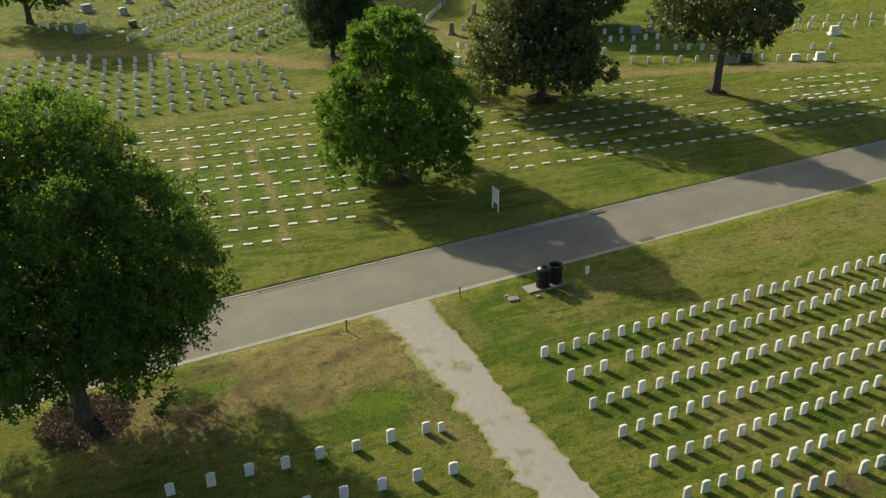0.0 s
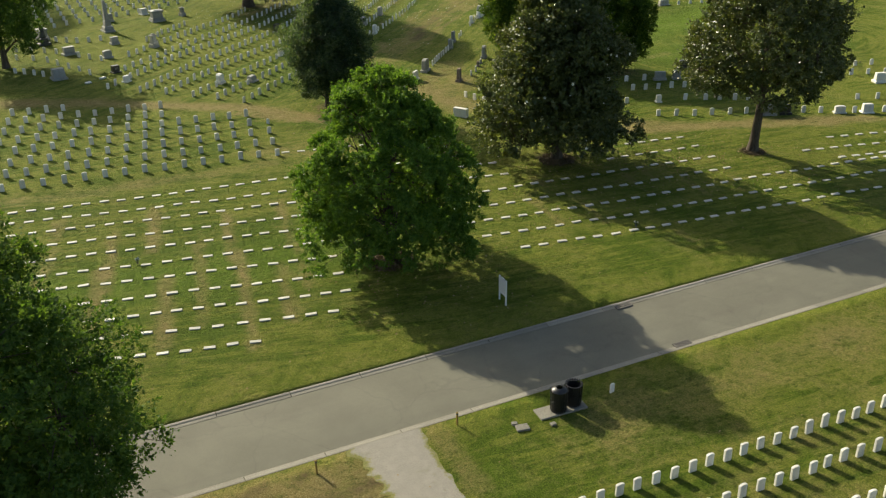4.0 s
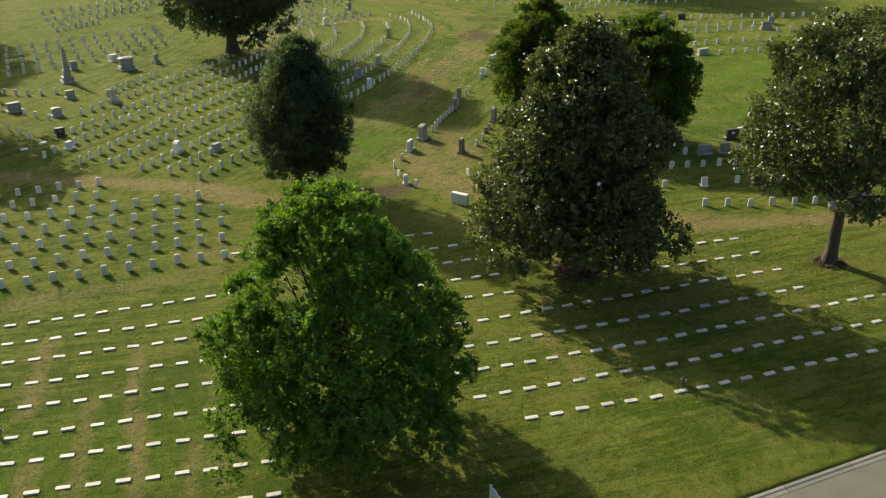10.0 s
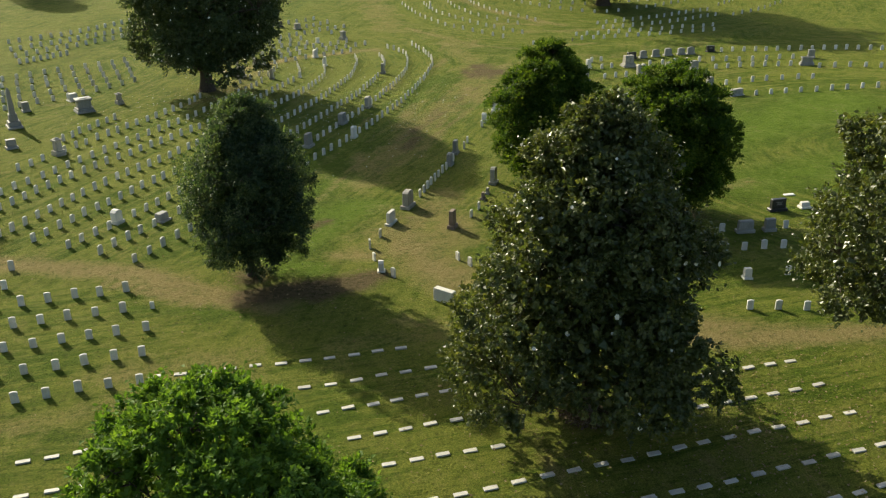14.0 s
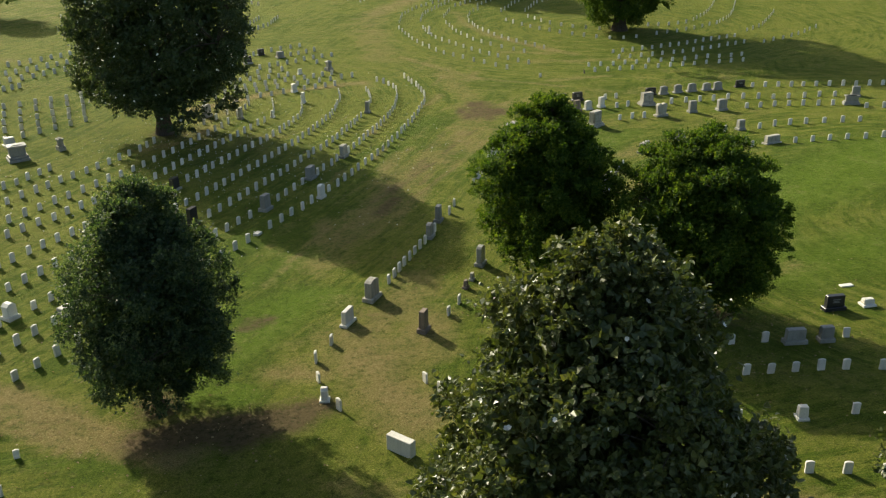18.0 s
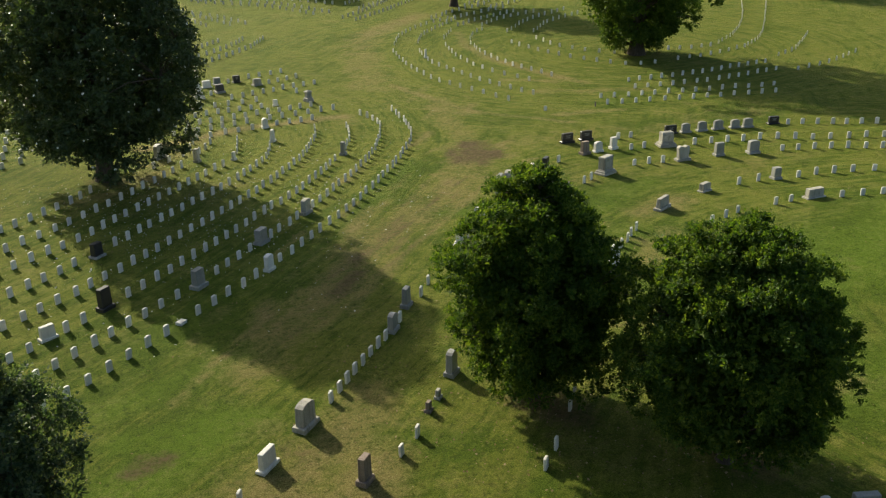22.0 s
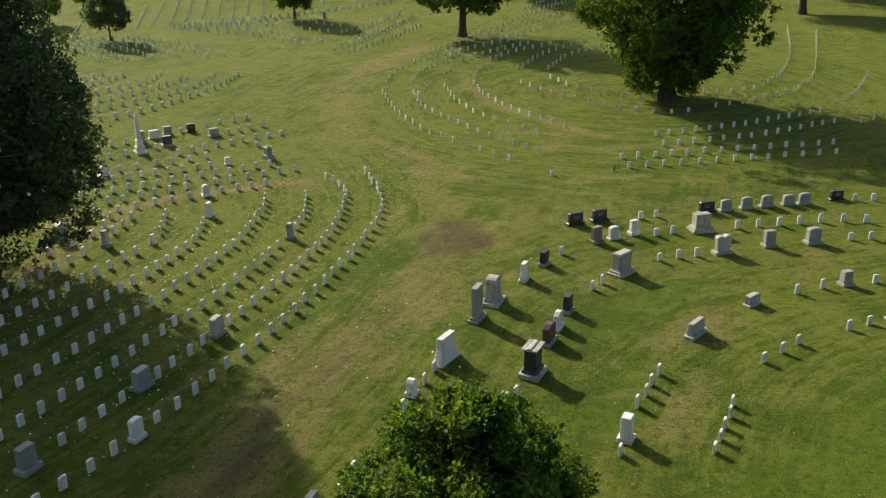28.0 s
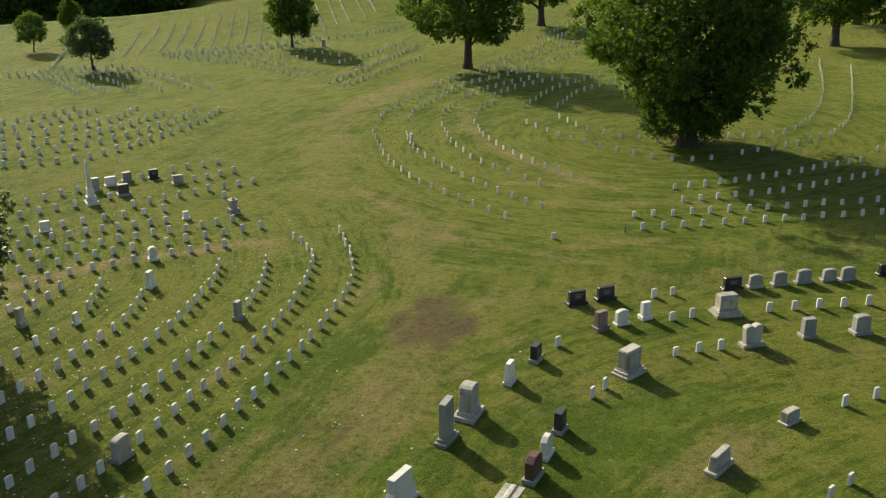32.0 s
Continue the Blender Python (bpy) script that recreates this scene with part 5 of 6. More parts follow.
far += row(14, 30.8, 155.6, 35.5, 156.9, 40.4, 160.0, 43.0, 164.4) + row(11, 30.4, 158.8, 34.4, 160.0, 39.2, 165.1) + row(8, 30.1, 161.9, 34.0, 163.4, 37.1, 166.6)
far += row(14, 27.9, 187.4, 33.1, 183.6, 37.2, 174.3) + row(14, 29.6, 188.6, 35.5, 183.1, 39.7, 174.3) + row(14, 32.0, 189.3, 39.2, 181.9, 42.5, 174.0) + row(14, 34.5, 190.0, 42.2, 181.6, 45.5, 173.4) + row(14, 37.0, 190.0, 44.1, 183.5, 48.5, 173.0) + row(12, 40.2, 189.7, 46.6, 182.0, 50.5, 172.9)
far += row(16, 47.0, 194.2, 55.4, 186.3, 60.5, 177.0) + row(18, 46.3, 196.2, 55.8, 190.3, 62.8, 177.3) + row(15, 49.2, 197.6, 57.5, 193.3, 65.2, 184.7) + row(15, 51.5, 199.3, 60.4, 198.7, 67.8, 188.9) + row(20, 56.0, 199.8, 65.6, 202.4, 80.5, 209.4) + row(18, 47.0, 196.9, 57.1, 196.3, 67.6, 204.7)
far += row(16, 63.4, 172.2, 68.2, 177.4, 76.8, 189.1) + row(16, 64.5, 169.9, 70.5, 175.9, 77.8, 184.3) + row(14, 66.8, 183.7, 72.2, 188.8, 78.0, 195.2) + row(14, 67.5, 178.8, 73.5, 184.8, 78.9, 192.3)
far += row(10, 74.0, 166.6, 77.8, 170.2, 85.2, 175.2) + row(10, 74.8, 163.0, 78.8, 167.0, 86.4, 171.3) + row(10, 75.2, 160.1, 79.3, 163.4, 86.3, 167.6) + row(9, 78.1, 159.1, 82.4, 163.0, 88.7, 166.1) + row(12, 79.2, 153.7, 85.7, 160.8, 93.4, 166.3) + row(10, 82.3, 152.7, 87.1, 158.1, 93.6, 162.5)
far += row(18, 82.1, 175.1, 92.1, 185.4, 104.5, 198.6) + row(13, 84.5, 175.8, 92.1, 181.7, 100.0, 187.7) + row(12, 85.0, 172.2, 91.6, 176.8, 99.4, 182.1) + row(10, 97.6, 195.0, 102.4, 200.1, 108.6, 207.1) + row(10, 98.4, 190.8, 103.6, 196.5, 109.1, 202.4)
hill = []
for x0, y0, x1, y1 in ((33.2, 191.2, 34.0, 204.6), (41.3, 197.0, 43.6, 219.2), (43.3, 198.2, 46.3, 221.7), (45.8, 198.8, 48.7, 223.3), (48.1, 201.5, 51.1, 224.9), (50.4, 202.3, 53.7, 226.5), (52.8, 203.1, 56.0, 228.1), (55.0, 203.5, 58.2, 228.5)):
    hill += row(26, x0, y0, x1, y1)
for x0, y0, x1, y1 in ((57.2, 204.4, 60.7, 229.1), (59.2, 201.9, 63.0, 229.6), (62.5, 206.0, 66.0, 231.0), (70.1, 211.5, 72.4, 232.1), (73.0, 216.9, 75.4, 237.5), (75.3, 217.8, 77.4, 237.3), (78.6, 221.4, 80.5, 238.9), (81.4, 226.2, 83.0, 239.7)):
    hill += row(26, x0, y0, x1, y1)
old = row(5, 5.0, 96.1, 6.2, 94.8, 7.9, 92.8) + row(7, 5.4, 101.2, 7.7, 99.0, 10.9, 92.4) + row(8, 5.6, 104.5, 8.5, 102.2, 12.4, 96.9) + row(5, 9.4, 106.9, 11.4, 105.5, 13.5, 105.4)
for k in range(5):
    old += row(14, 8.5, 113.6 + 2.9 * k, 18.7, 117.4 + 2.8 * k, 25.3, 121.2 + 2.2 * k)
old += row(14, 14.2, 144.0, 20.7, 146.3, 27.9, 150.7) + row(14, 14.4, 140.1, 20.4, 142.3, 27.3, 145.9) + row(12, 14.9, 136.8, 20.1, 139.1, 26.2, 142.1) + row(8, 15.2, 133.8, 16.8, 134.2, 19.9, 135.9)


# ---- monuments ----
def monument(kind, x, y, w, d, h, az, stone, label, foot=None, name="monument"):
    """A family stone: a foot, and above it a die of its own shape."""
    CLEAR.append((x, y, max(1.0, 0.85 * w)))
    top = thing(name, x, y, az, None, label, "monument")
    foot = foot or stone
    if kind == "stele":
        part("foot", block(w, d, 0.26, -0.10, 0.02), foot, top)
        part("step", block(w * 0.80, d * 0.76, 0.12, 0.16, 0.015), foot, top)
        die = block(w * 0.62, d * 0.58, h - 0.28, 0.28, 0.012, 0.97)
        for v in die.verts:
            if v.co.z > h - 0.05:
                v.co.z -= 0.10 * (0.5 - v.co.x / w)
        die = part("die", die, stone, top)
        part("panel", block(w * 0.46, 0.012, (h - 0.3) * 0.5, 0.28 + h * 0.28, 0.0, 1, 0, -d * 0.29 - 0.001), foot, die, "sunk inscription panel")
        return top
    if kind in ("block", "bowed"):
        fh = 0.20 if h > 0.9 else 0.13
        part("foot", block(w, d, fh + 0.10, -0.10, 0.02), foot, top)
        ww, dd, hh = w * 0.40, d * 0.62, h - fh
        if kind == "block":
            part("die", block(2 * ww, dd, hh, fh, 0.018, 0.95, 0, 0, None, 0.90), stone, top)
        else:
            part("die", slab([(-ww, 0), (ww, 0), (ww * 0.94, hh * 0.86), (ww * 0.55, hh * 0.96), (0, hh), (-ww * 0.55, hh * 0.96), (-ww * 0.94, hh * 0.86)], dd, 0.015, fh), stone, top)
        return top
    if kind == "shouldered":
        part("foot", block(w, d, 0.22, -0.10, 0.02), foot, top)
        part("die", block(w * 0.74, d * 0.56, h - 0.12, 0.12, 0.012, 0.96), stone, top)
        for sx in (-1, 1):
            sh = slab([(0, 0), (w * 0.13, 0), (w * 0.13, h * 0.16), (w * 0.09, h * 0.20), (w * 0.085, h * 0.30), (w * 0.05, h * 0.34), (w * 0.03, h * 0.42), (0, h * 0.46)] if sx > 0 else
                      [(0, 0), (0, h * 0.46), (-w * 0.03, h * 0.42), (-w * 0.05, h * 0.34), (-w * 0.085, h * 0.30), (-w * 0.09, h * 0.20), (-w * 0.13, h * 0.16), (-w * 0.13, 0)], d * 0.58, 0.012, 0.12)
            bmesh.ops.translate(sh, verts=sh.verts, vec=(sx * w * 0.362, 0, 0))
            part("shoulder", sh, stone, top, "carved scroll shoulder")
        return top
    if kind == "hooded":
        part("foot", block(w, d, 0.28, -0.10, 0.025), foot, top)
        part("plinth", block(w * 0.74, d * 0.74, 0.16, 0.18, 0.02, 0.94), stone, top)
        die = part("die", block(w * 0.66, d * 0.62, h * 0.78 - 0.34, 0.34, 0.02, 0.84), stone, top)
        part("hood", slab([(-w * 0.32, 0), (w * 0.32, 0), (w * 0.33, h * 0.07), (w * 0.27, h * 0.16), (w * 0.15, h * 0.21), (0, h * 0.225), (-w * 0.15, h * 0.21), (-w * 0.27, h * 0.16), (-w * 0.33, h * 0.07)], d * 0.60, 0.02, h * 0.78), stone, top)
        part("panel", block(w * 0.36, 0.012, h * 0.26, h * 0.36, 0.0, 1, 0, -d * 0.29), foot, die, "weathered inscription panel")
        return top
    if kind == "stepped":
        part("foot", block(w, d, 0.26, -0.10, 0.02), foot, top)
        part("step", block(w * 0.86, d * 0.84, 0.13, 0.16, 0.015), foot, top)
        part("base_mould", block(w * 0.76, d * 0.72, 0.09, 0.29, 0.03, 0.94), stone, top)
        die = part("die", block(w * 0.68, d * 0.60, h - 0.48, 0.38, 0.015, 0.98), stone, top)
        part("cap", block(w * 0.72, d * 0.64, 0.10, h - 0.10, 0.015, 0.92, 0, 0, None, 0.8), stone, top)
        for sy in (-1, 1):
            part("panel", block(w * 0.46, 0.012, (h - 0.5) * 0.62, 0.48, 0.0, 1, 0, sy * (d * 0.30 + 0.001)), foot, die, "sunk inscription panel")
        return top
    if kind == "roofed":
        part("foot", block(w, d, 0.32, -0.10, 0.025), foot, top)
        part("plinth", block(w * 0.80, d * 0.78, 0.16, 0.22, 0.03, 0.92), stone, top)
        part("die", block(w * 0.66, d * 0.58, h - 0.54, 0.38, 0.02, 0.96), stone, top)
        part("cap", block(w * 0.84, d * 0.78, 0.08, h - 0.16, 0.015), foot, top, "weathered overhanging cap")
        part("ridge", block(w * 0.80, d * 0.30, 0.05, h - 0.08, 0.01, 0.98, 0, 0, None, 0.4), foot, top)
        return top
    w, h = 0.93 * w, 0.84 * h
    fh = 0.18 if h > 0.7 else 0.10
    if kind == "flat":
        part("slab", block(w, d, h, -0.02, 0.02), stone, top)
        return top
    part("foot", block(w * 1.22, d * 1.5, fh + 0.08, -0.08, 0.02), foot, top)
    if kind == "tablet":
        die = part("die", block(w, d, h - fh, fh, 0.02, 0.97), stone, top)
        part("panel", block(w * 0.72, 0.012, (h - fh) * 0.6, fh + (h - fh) * 0.22, 0.0, 1, 0, -d / 2 - 0.002), stone, die, "sunk inscription panel")
        if stone == BLACKSTONE and w > 0.6:
            for k, (bw, bz) in enumerate(((0.46, 0.66), (0.30, 0.52), (0.38, 0.40))):
                part("lettering_bar", block(w * bw, 0.008, 0.035, fh + (h - fh) * bz, 0.0, 1, 0, -d / 2 - 0.012), GREY_INK, die)
    elif kind == "curved":
        hh = h - fh
        prof = [(-w / 2, 0), (w / 2, 0), (w / 2, hh * 0.86)] + [(w / 2 * math.cos(t), hh * 0.86 + hh * 0.14 * math.sin(t)) for t in np.linspace(0.35, math.pi - 0.35, 8)] + [(-w / 2, hh * 0.86)]
        part("die", slab(prof, d, 0.02, fh), stone, top)
    elif kind == "heart":
        hh = h - fh
        prof = [(-w * 0.42, 0), (w * 0.42, 0), (w / 2, hh * 0.8)] + [(w * 0.25 + w * 0.25 * math.cos(t), hh * 0.82 + hh * 0.16 * math.sin(t)) for t in np.linspace(0.2, math.pi - 0.3, 6)]
        prof += [(-w * 0.25 + w * 0.25 * math.cos(t), hh * 0.82 + hh * 0.16 * math.sin(t)) for t in np.linspace(0.3, math.pi - 0.2, 6)] + [(-w / 2, hh * 0.8)]
        part("die", slab(prof, d, 0.02, fh), stone, top)
    elif kind == "gable":
        hh = h - fh
        part("die", slab([(-w / 2, 0), (w / 2, 0), (w / 2, hh * 0.8), (w * 0.2, hh), (-w * 0.2, hh), (-w / 2, hh * 0.8)], d, 0.02, fh), stone, top)
    elif kind == "slant":
        part("die", block(w, d, h - fh, fh, 0.025, 0.95, 0, 0, None, 0.78), stone, top)
    elif kind == "column":
        part("plinth", block(w * 1.2, d * 1.2, h * 0.15, fh, 0.02), stone, top)
        part("shaft", block(w * 0.85, d * 0.85, h * 0.65 - fh, fh + h * 0.15, 0.02, 0.9), stone, top)
        part("cap", block(w * 1.05, d * 1.05, h * 0.10, h * 0.80, 0.02), stone, top)
        part("finial", block(w * 0.7, d * 0.7, h * 0.10, h * 0.90, 0.03, 0.4), stone, top)
    elif kind == "obelisk":
        part("plinth", block(w * 1.05, d * 1.05, h * 0.12, fh, 0.03, 0.92), stone, top)
        part("die", block(w * 0.72, d * 0.72, h * 0.18, fh + h * 0.12, 0.02, 0.9), stone, top)
        part("shaft", block(w * 0.50, d * 0.50, h * 0.58, fh + h * 0.30, 0.015, 0.62), stone, top)
        part("tip", block(w * 0.31, d * 0.31, h * 0.12 - fh * 0.5, fh + h * 0.88, 0.0, 0.05), stone, top)
    elif kind == "tomb":
        part("plinth", block(w * 1.12, d * 1.12, h * 0.16, fh, 0.02), stone, top)
        part("body", block(w * 0.92, d * 0.88, h * 0.50, fh + h * 0.16, 0.02), stone, top)
        part("lid", block(w * 1.12, d * 1.12, h * 0.14, fh + h * 0.66, 0.03), stone, top)
        part("crest", block(w * 0.8, d * 0.75, h * 0.20 - fh, fh + h * 0.80, 0.03, 0.7), stone, top)
    return top


M = monument
# along the walk, near its turn
M("stele", 54.55, 100.15, 1.22, 0.52, 1.85, 46, GRANITE, "tall grey stone tablet on a stepped foot by the walk")
M("hooded", 56.0, 101.75, 1.36, 0.95, 1.45, 50, LIME, "weathered stone monument with a rounded hood on a wide foot")
M("shouldered", 58.6, 103.87, 0.80, 0.42, 1.0, 48, MARBLE, "small white marble spire monument with stepped shoulders")
M("tablet", 60.5, 105.5, 0.70, 0.32, 1.0, 45, BLACKSTONE, "small dark granite tablet on a grey foot", GRANITE)
M("tablet", 65.0, 110.8, 1.02, 0.28, 0.95, 4, BLACKSTONE, "polished black granite tablet with pale lettering bars")
M("tablet", 66.7, 110.9, 1.02, 0.28, 0.92, 2, BLACKSTONE, "polished black granite tablet beside its pair")
M("block", 64.9, 107.8, 0.80, 0.55, 0.98, 15, BROWNSTONE, "square weathered brown stone block on a low foot")
M("bowed", 66.2, 108.1, 0.86, 0.44, 0.80, 10, MARBLE, "pale marble tablet with a bowed top")
M("block", 67.7, 108.4, 0.64, 0.50, 0.92, 8, MARBLE, "pale marble tapered block monument")
M("stepped", 64.15, 103.4, 1.48, 0.92, 1.28, 25, LIME, "large grey stone die with sunk panels on broad steps")
M("stepped", 72.0, 107.8, 1.45, 0.95, 1.12, -4, LIME, "pale stone sarcophagus monument with a heavy lid")
M("tablet", 74.1, 110.4, 1.1, 0.26, 0.8, -4, BLACKSTONE, "black granite tablet at the head of a row")
for _x, _y, _w, _h in ((75.4, 110.2, 0.82, 0.92), (76.9, 110.1, 0.86, 0.95), (78.3, 109.9, 0.92, 0.95), (79.8, 109.7, 0.86, 0.85), (80.9, 109.5, 0.92, 0.95)):
    tagged(M("bowed", _x, _y, _w * 1.12, 0.42, _h * 0.82, -5, GRANITE, "grey granite tablet with a bowed top in a row"), group="grey tablets in one row")
M("tablet", 83.3, 109.3, 0.95, 0.26, 0.75, -8, BLACKSTONE, "dark granite tablet at the end of a row of grey tablets")
M("tomb", 87.8, 99.9, 1.2, 0.45, 0.9, -30, GRANITE, "low grey granite tomb in the outer row")
M("tablet", 90.2, 101.9, 0.7, 0.3, 1.0, -30, GRANITE, "grey granite tablet at the bend of a row")
M("heart", 71.3, 104.5, 1.05, 0.36, 1.35, 2, LIME, "pale double-topped stone monument")
M("tablet", 74.5, 104.5, 0.70, 0.38, 1.2, -4, GRANITE, "rough grey stone tablet on a foot")
M("curved", 77.3, 104.1, 0.86, 0.42, 1.18, -6, GRANITE, "grey granite monument with a rounded top")
M("slant", 63.75, 95.55, 1.32, 0.34, 0.92, 31, LIME, "long pale stone bench-like monument on a wide foot")
M("curved", 68.6, 97.9, 0.9, 0.34, 0.72, 18, LIME, "pale stone tablet with a curved top on a wide foot")
M("tablet", 75.0, 98.6, 0.62, 0.40, 1.0, 0, GRANITE, "square grey monument on a foot in the outer row")
M("tablet", 74.5, 94.2, 1.35, 0.40, 0.75, 2, LIME, "low pale stone block in the outer row")
M("gable", 56.8, 96.8, 0.98, 0.34, 1.2, 46, REDSTONE, "dark red granite tablet with a pointed top", GRANITE)
M("gable", 57.85, 98.05, 0.80, 0.26, 1.1, 48, MARBLE, "small white marble tablet with a notched top")
M("tablet", 59.05, 99.5, 0.66, 0.32, 1.1, 45, BLACKSTONE, "slim black granite pillar on a grey foot", GRANITE)
M("shouldered", 51.8, 96.7, 1.55, 0.55, 1.22, 40, MARBLE, "tall white marble slab with carved scroll shoulders")
M("roofed", 54.9, 94.3, 1.26, 0.92, 1.46, 46, BLACKSTONE, "dark granite pedestal with a weathered overhanging cap", LIME)
M("tablet", 56.2, 88.5, 0.55, 0.40, 1.25, 45, MARBLE, "white marble pillar stone on a square foot")
M("tablet", 52.7, 92.1, 0.50, 0.32, 0.82, 48, GRANITE, "grey stone tablet half hidden by a tree")
M("gable", 49.5, 94.3, 0.45, 0.32, 0.9, 50, MARBLE, "small white marble stone beside the walk")
# the nearer family plot
M("bowed", 37.17, 79.16, 1.10, 0.60, 1.12, 45, LIME, "weathered pale stone die with a bowed top on a wide foot")
M("block", 35.29, 77.08, 1.06, 0.40, 0.78, 47, MARBLE, "weathered pale stone slab on a narrow foot")
M("block", 38.31, 74.9, 0.66, 0.46, 1.08, 46, BROWNSTONE, "dark weathered brown stone pillar alone on dry grass")
M("flat", 34.2, 66.4, 1.22, 0.34, 0.80, -58, MARBLE, "wide white marble block at the edge of the plot")
M("gable", 32.5, 70.9, 0.38, 0.28, 0.75, 70, MARBLE, "small white marble marker with a pointed top")
M("block", 41.9, 78.35, 0.36, 0.30, 0.46, 49, BROWNSTONE, "small brown block stone in a row")
M("block", 42.6, 79.16, 0.34, 0.28, 0.42, 49, LIME, "small pale block stone with a flat top")
M("bowed", 43.8, 80.75, 0.75, 0.48, 1.15, 46, GRANITE, "grey granite tablet half under a tree")
M("bowed", 42.7, 85.5, 0.72, 0.46, 0.92, 50, GRANITE, "grey granite tablet in a row of white stones")
M("block", 44.1, 87.7, 0.66, 0.46, 1.02, 50, GRANITE, "grey granite pillar stone in a row")
M("tablet", 53.2, 67.3, 0.95, 0.30, 0.85, -16, GRANITE, "wide grey granite tablet in tree shade")
M("tablet", 54.6, 66.9, 0.65, 0.30, 0.88, -16, GRANITE, "grey granite tablet with a shaped top")
M("tablet", 57.2, 69.2, 1.0, 0.28, 0.92, -12, BLACKSTONE, "polished black granite tablet alone on the lawn")
M("slant", 49.3, 62.4, 0.42, 0.32, 0.68, -20, MARBLE, "square white marble block on grass")
M("slant", 59.0, 68.9, 0.6, 0.36, 0.42, -12, MARBLE, "white marble block on a foot")
M("flat", 59.7, 71.0, 0.75, 0.3, 0.10, -10, MARBLE, "flat white slab in the grass")
M("tablet", 54.2, 56.0, 1.3, 0.34, 0.95, -24, GRANITE, "wide grey granite tablet beside the path")
M("tablet", 55.4, 55.5, 0.95, 0.34, 0.88, -24, BLACKSTONE, "black granite tablet beside a grey one")
M("curved", 59.3, 53.9, 0.8, 0.32, 0.65, -24, MARBLE, "low white tablet with a curved top")
M("slant", 61.1, 53.0, 0.8, 0.45, 0.8, -24, MARBLE, "white marble tapered block beside the path")
M("slant", 68.4, 58.3, 0.9, 0.45, 0.95, -18, MARBLE, "white marble block in the outer plot")
# among the diagonal rows
M("block", 30.1, 100.2, 0.78, 0.62, 0.85, 45, BLACKSTONE, "small dark stone on a broad foot in tree shade", GRANITE)
M("block", 30.3, 93.0, 0.86, 0.52, 1.15, 45, BLACKSTONE, "polished black granite tablet on a dark foot among headstones")
M("block", 34.9, 93.9, 0.86, 0.62, 1.02, 46, GRANITE, "grey granite pillar stone on a foot in tree shade")
M("block", 27.7, 90.7, 0.86, 0.42, 0.70, 30, MARBLE, "low white marble slab standing askew among headstones")
M("curved", 38.7, 94.7, 0.60, 0.28, 1.1, 48, MARBLE, "tall white marble tablet with a rounded top")
M("tablet", 39.0, 98.7, 0.85, 0.40, 1.05, 48, GRANITE, "grey granite tablet on a wide foot")
M("flat", 33.6, 90.0, 0.5, 0.34, 0.2, 45, MARBLE, "low white block lying in the grass")
M("curved", 42.5, 102.6, 0.80, 0.32, 1.15, 50, LIME, "pale stone tablet with a curved top among headstones")
M("block", 47.9, 114.0, 0.55, 0.48, 1.0, 58, GRANITE, "slim dark grey pillar stone in a row")
M("bowed", 35.0, 118.6, 0.95, 0.6, 1.1, 40, GRANITE, "dark grey stone die on a wide foot beside the old tree")
M("gable", 43.9, 124.0, 0.50, 0.32, 0.98, 10, MARBLE, "tall white marble stone on a foot")
M("shouldered", 43.7, 119.7, 0.62, 0.42, 0.95, 60, MARBLE, "tall white marble stone at the end of a row")
M("tablet", 37.5, 116.5, 0.42, 0.30, 1.2, 55, LIME, "slim pale pillar stone among headstones")
M("block", 40.1, 116.0, 0.40, 0.32, 0.62, 50, MARBLE, "small white tapered block stone in a row")
M("gable", 20.4, 84.1, 0.58, 0.45, 1.0, 40, MARBLE, "rough pale boulder stone with a tapering top")
M("slant", 22.9, 83.3, 0.75, 0.55, 0.6, 40, GRANITE, "low grey boulder stone among headstones")
M("slant", 13.4, 88.4, 0.60, 0.40, 0.65, 40, MARBLE, "white marble block at the track's edge")
M("tablet", 13.0, 92.0, 0.70, 0.45, 0.75, 20, BLACKSTONE, "dark granite block with a pale top")
M("flat", 10.4, 89.5, 0.55, 0.35, 0.16, 10, MARBLE, "flat white stone in the grass")
M("flat", 11.7, 90.6, 0.55, 0.35, 0.16, 30, MARBLE, "flat white stone near the track")
# the old plot round the obelisk
M("obelisk", 14.7, 109.3, 1.0, 1.0, 3.8, 10, GRANITE, "tall grey granite obelisk on a stepped base")
M("tomb", 20.2, 112.0, 1.3, 0.9, 1.45, 12, GRANITE, "large grey granite sarcophagus monument with a heavy lid")
M("tablet", 14.5, 103.2, 0.75, 0.45, 0.85, 15, GRANITE, "grey granite tablet on the old lawn")
M("column", 17.7, 99.8, 0.65, 0.55, 1.6, 30, LIME, "weathered column monument with a broken shaft")
M("curved", 13.1, 97.8, 0.80, 0.45, 0.88, 15, GRANITE, "rounded grey stone on a foot")
M("tomb", 8.3, 108.6, 0.95, 0.80, 1.35, 15, GRANITE, "dark grey pedestal tomb on a stepped base")
M("tablet", 10.0, 100.7, 1.1, 0.55, 0.9, 15, GRANITE, "wide grey granite block on a foot")
M("slant", 8.3, 92.1, 1.1, 0.8, 1.1, 10, GRANITE, "rough grey stone block in tree shade")
M("slant", 19.5, 116.3, 0.8, 0.6, 0.8, 20, MARBLE, "white block stone behind the sarcophagus")
M("column", 23.2, 113.4, 0.5, 0.5, 1.2, 20, LIME, "small pale column stone in the old plot")
M("tablet", 15.6, 114.2, 0.6, 0.4, 1.0, 15, GRANITE, "grey upright stone in the old plot")
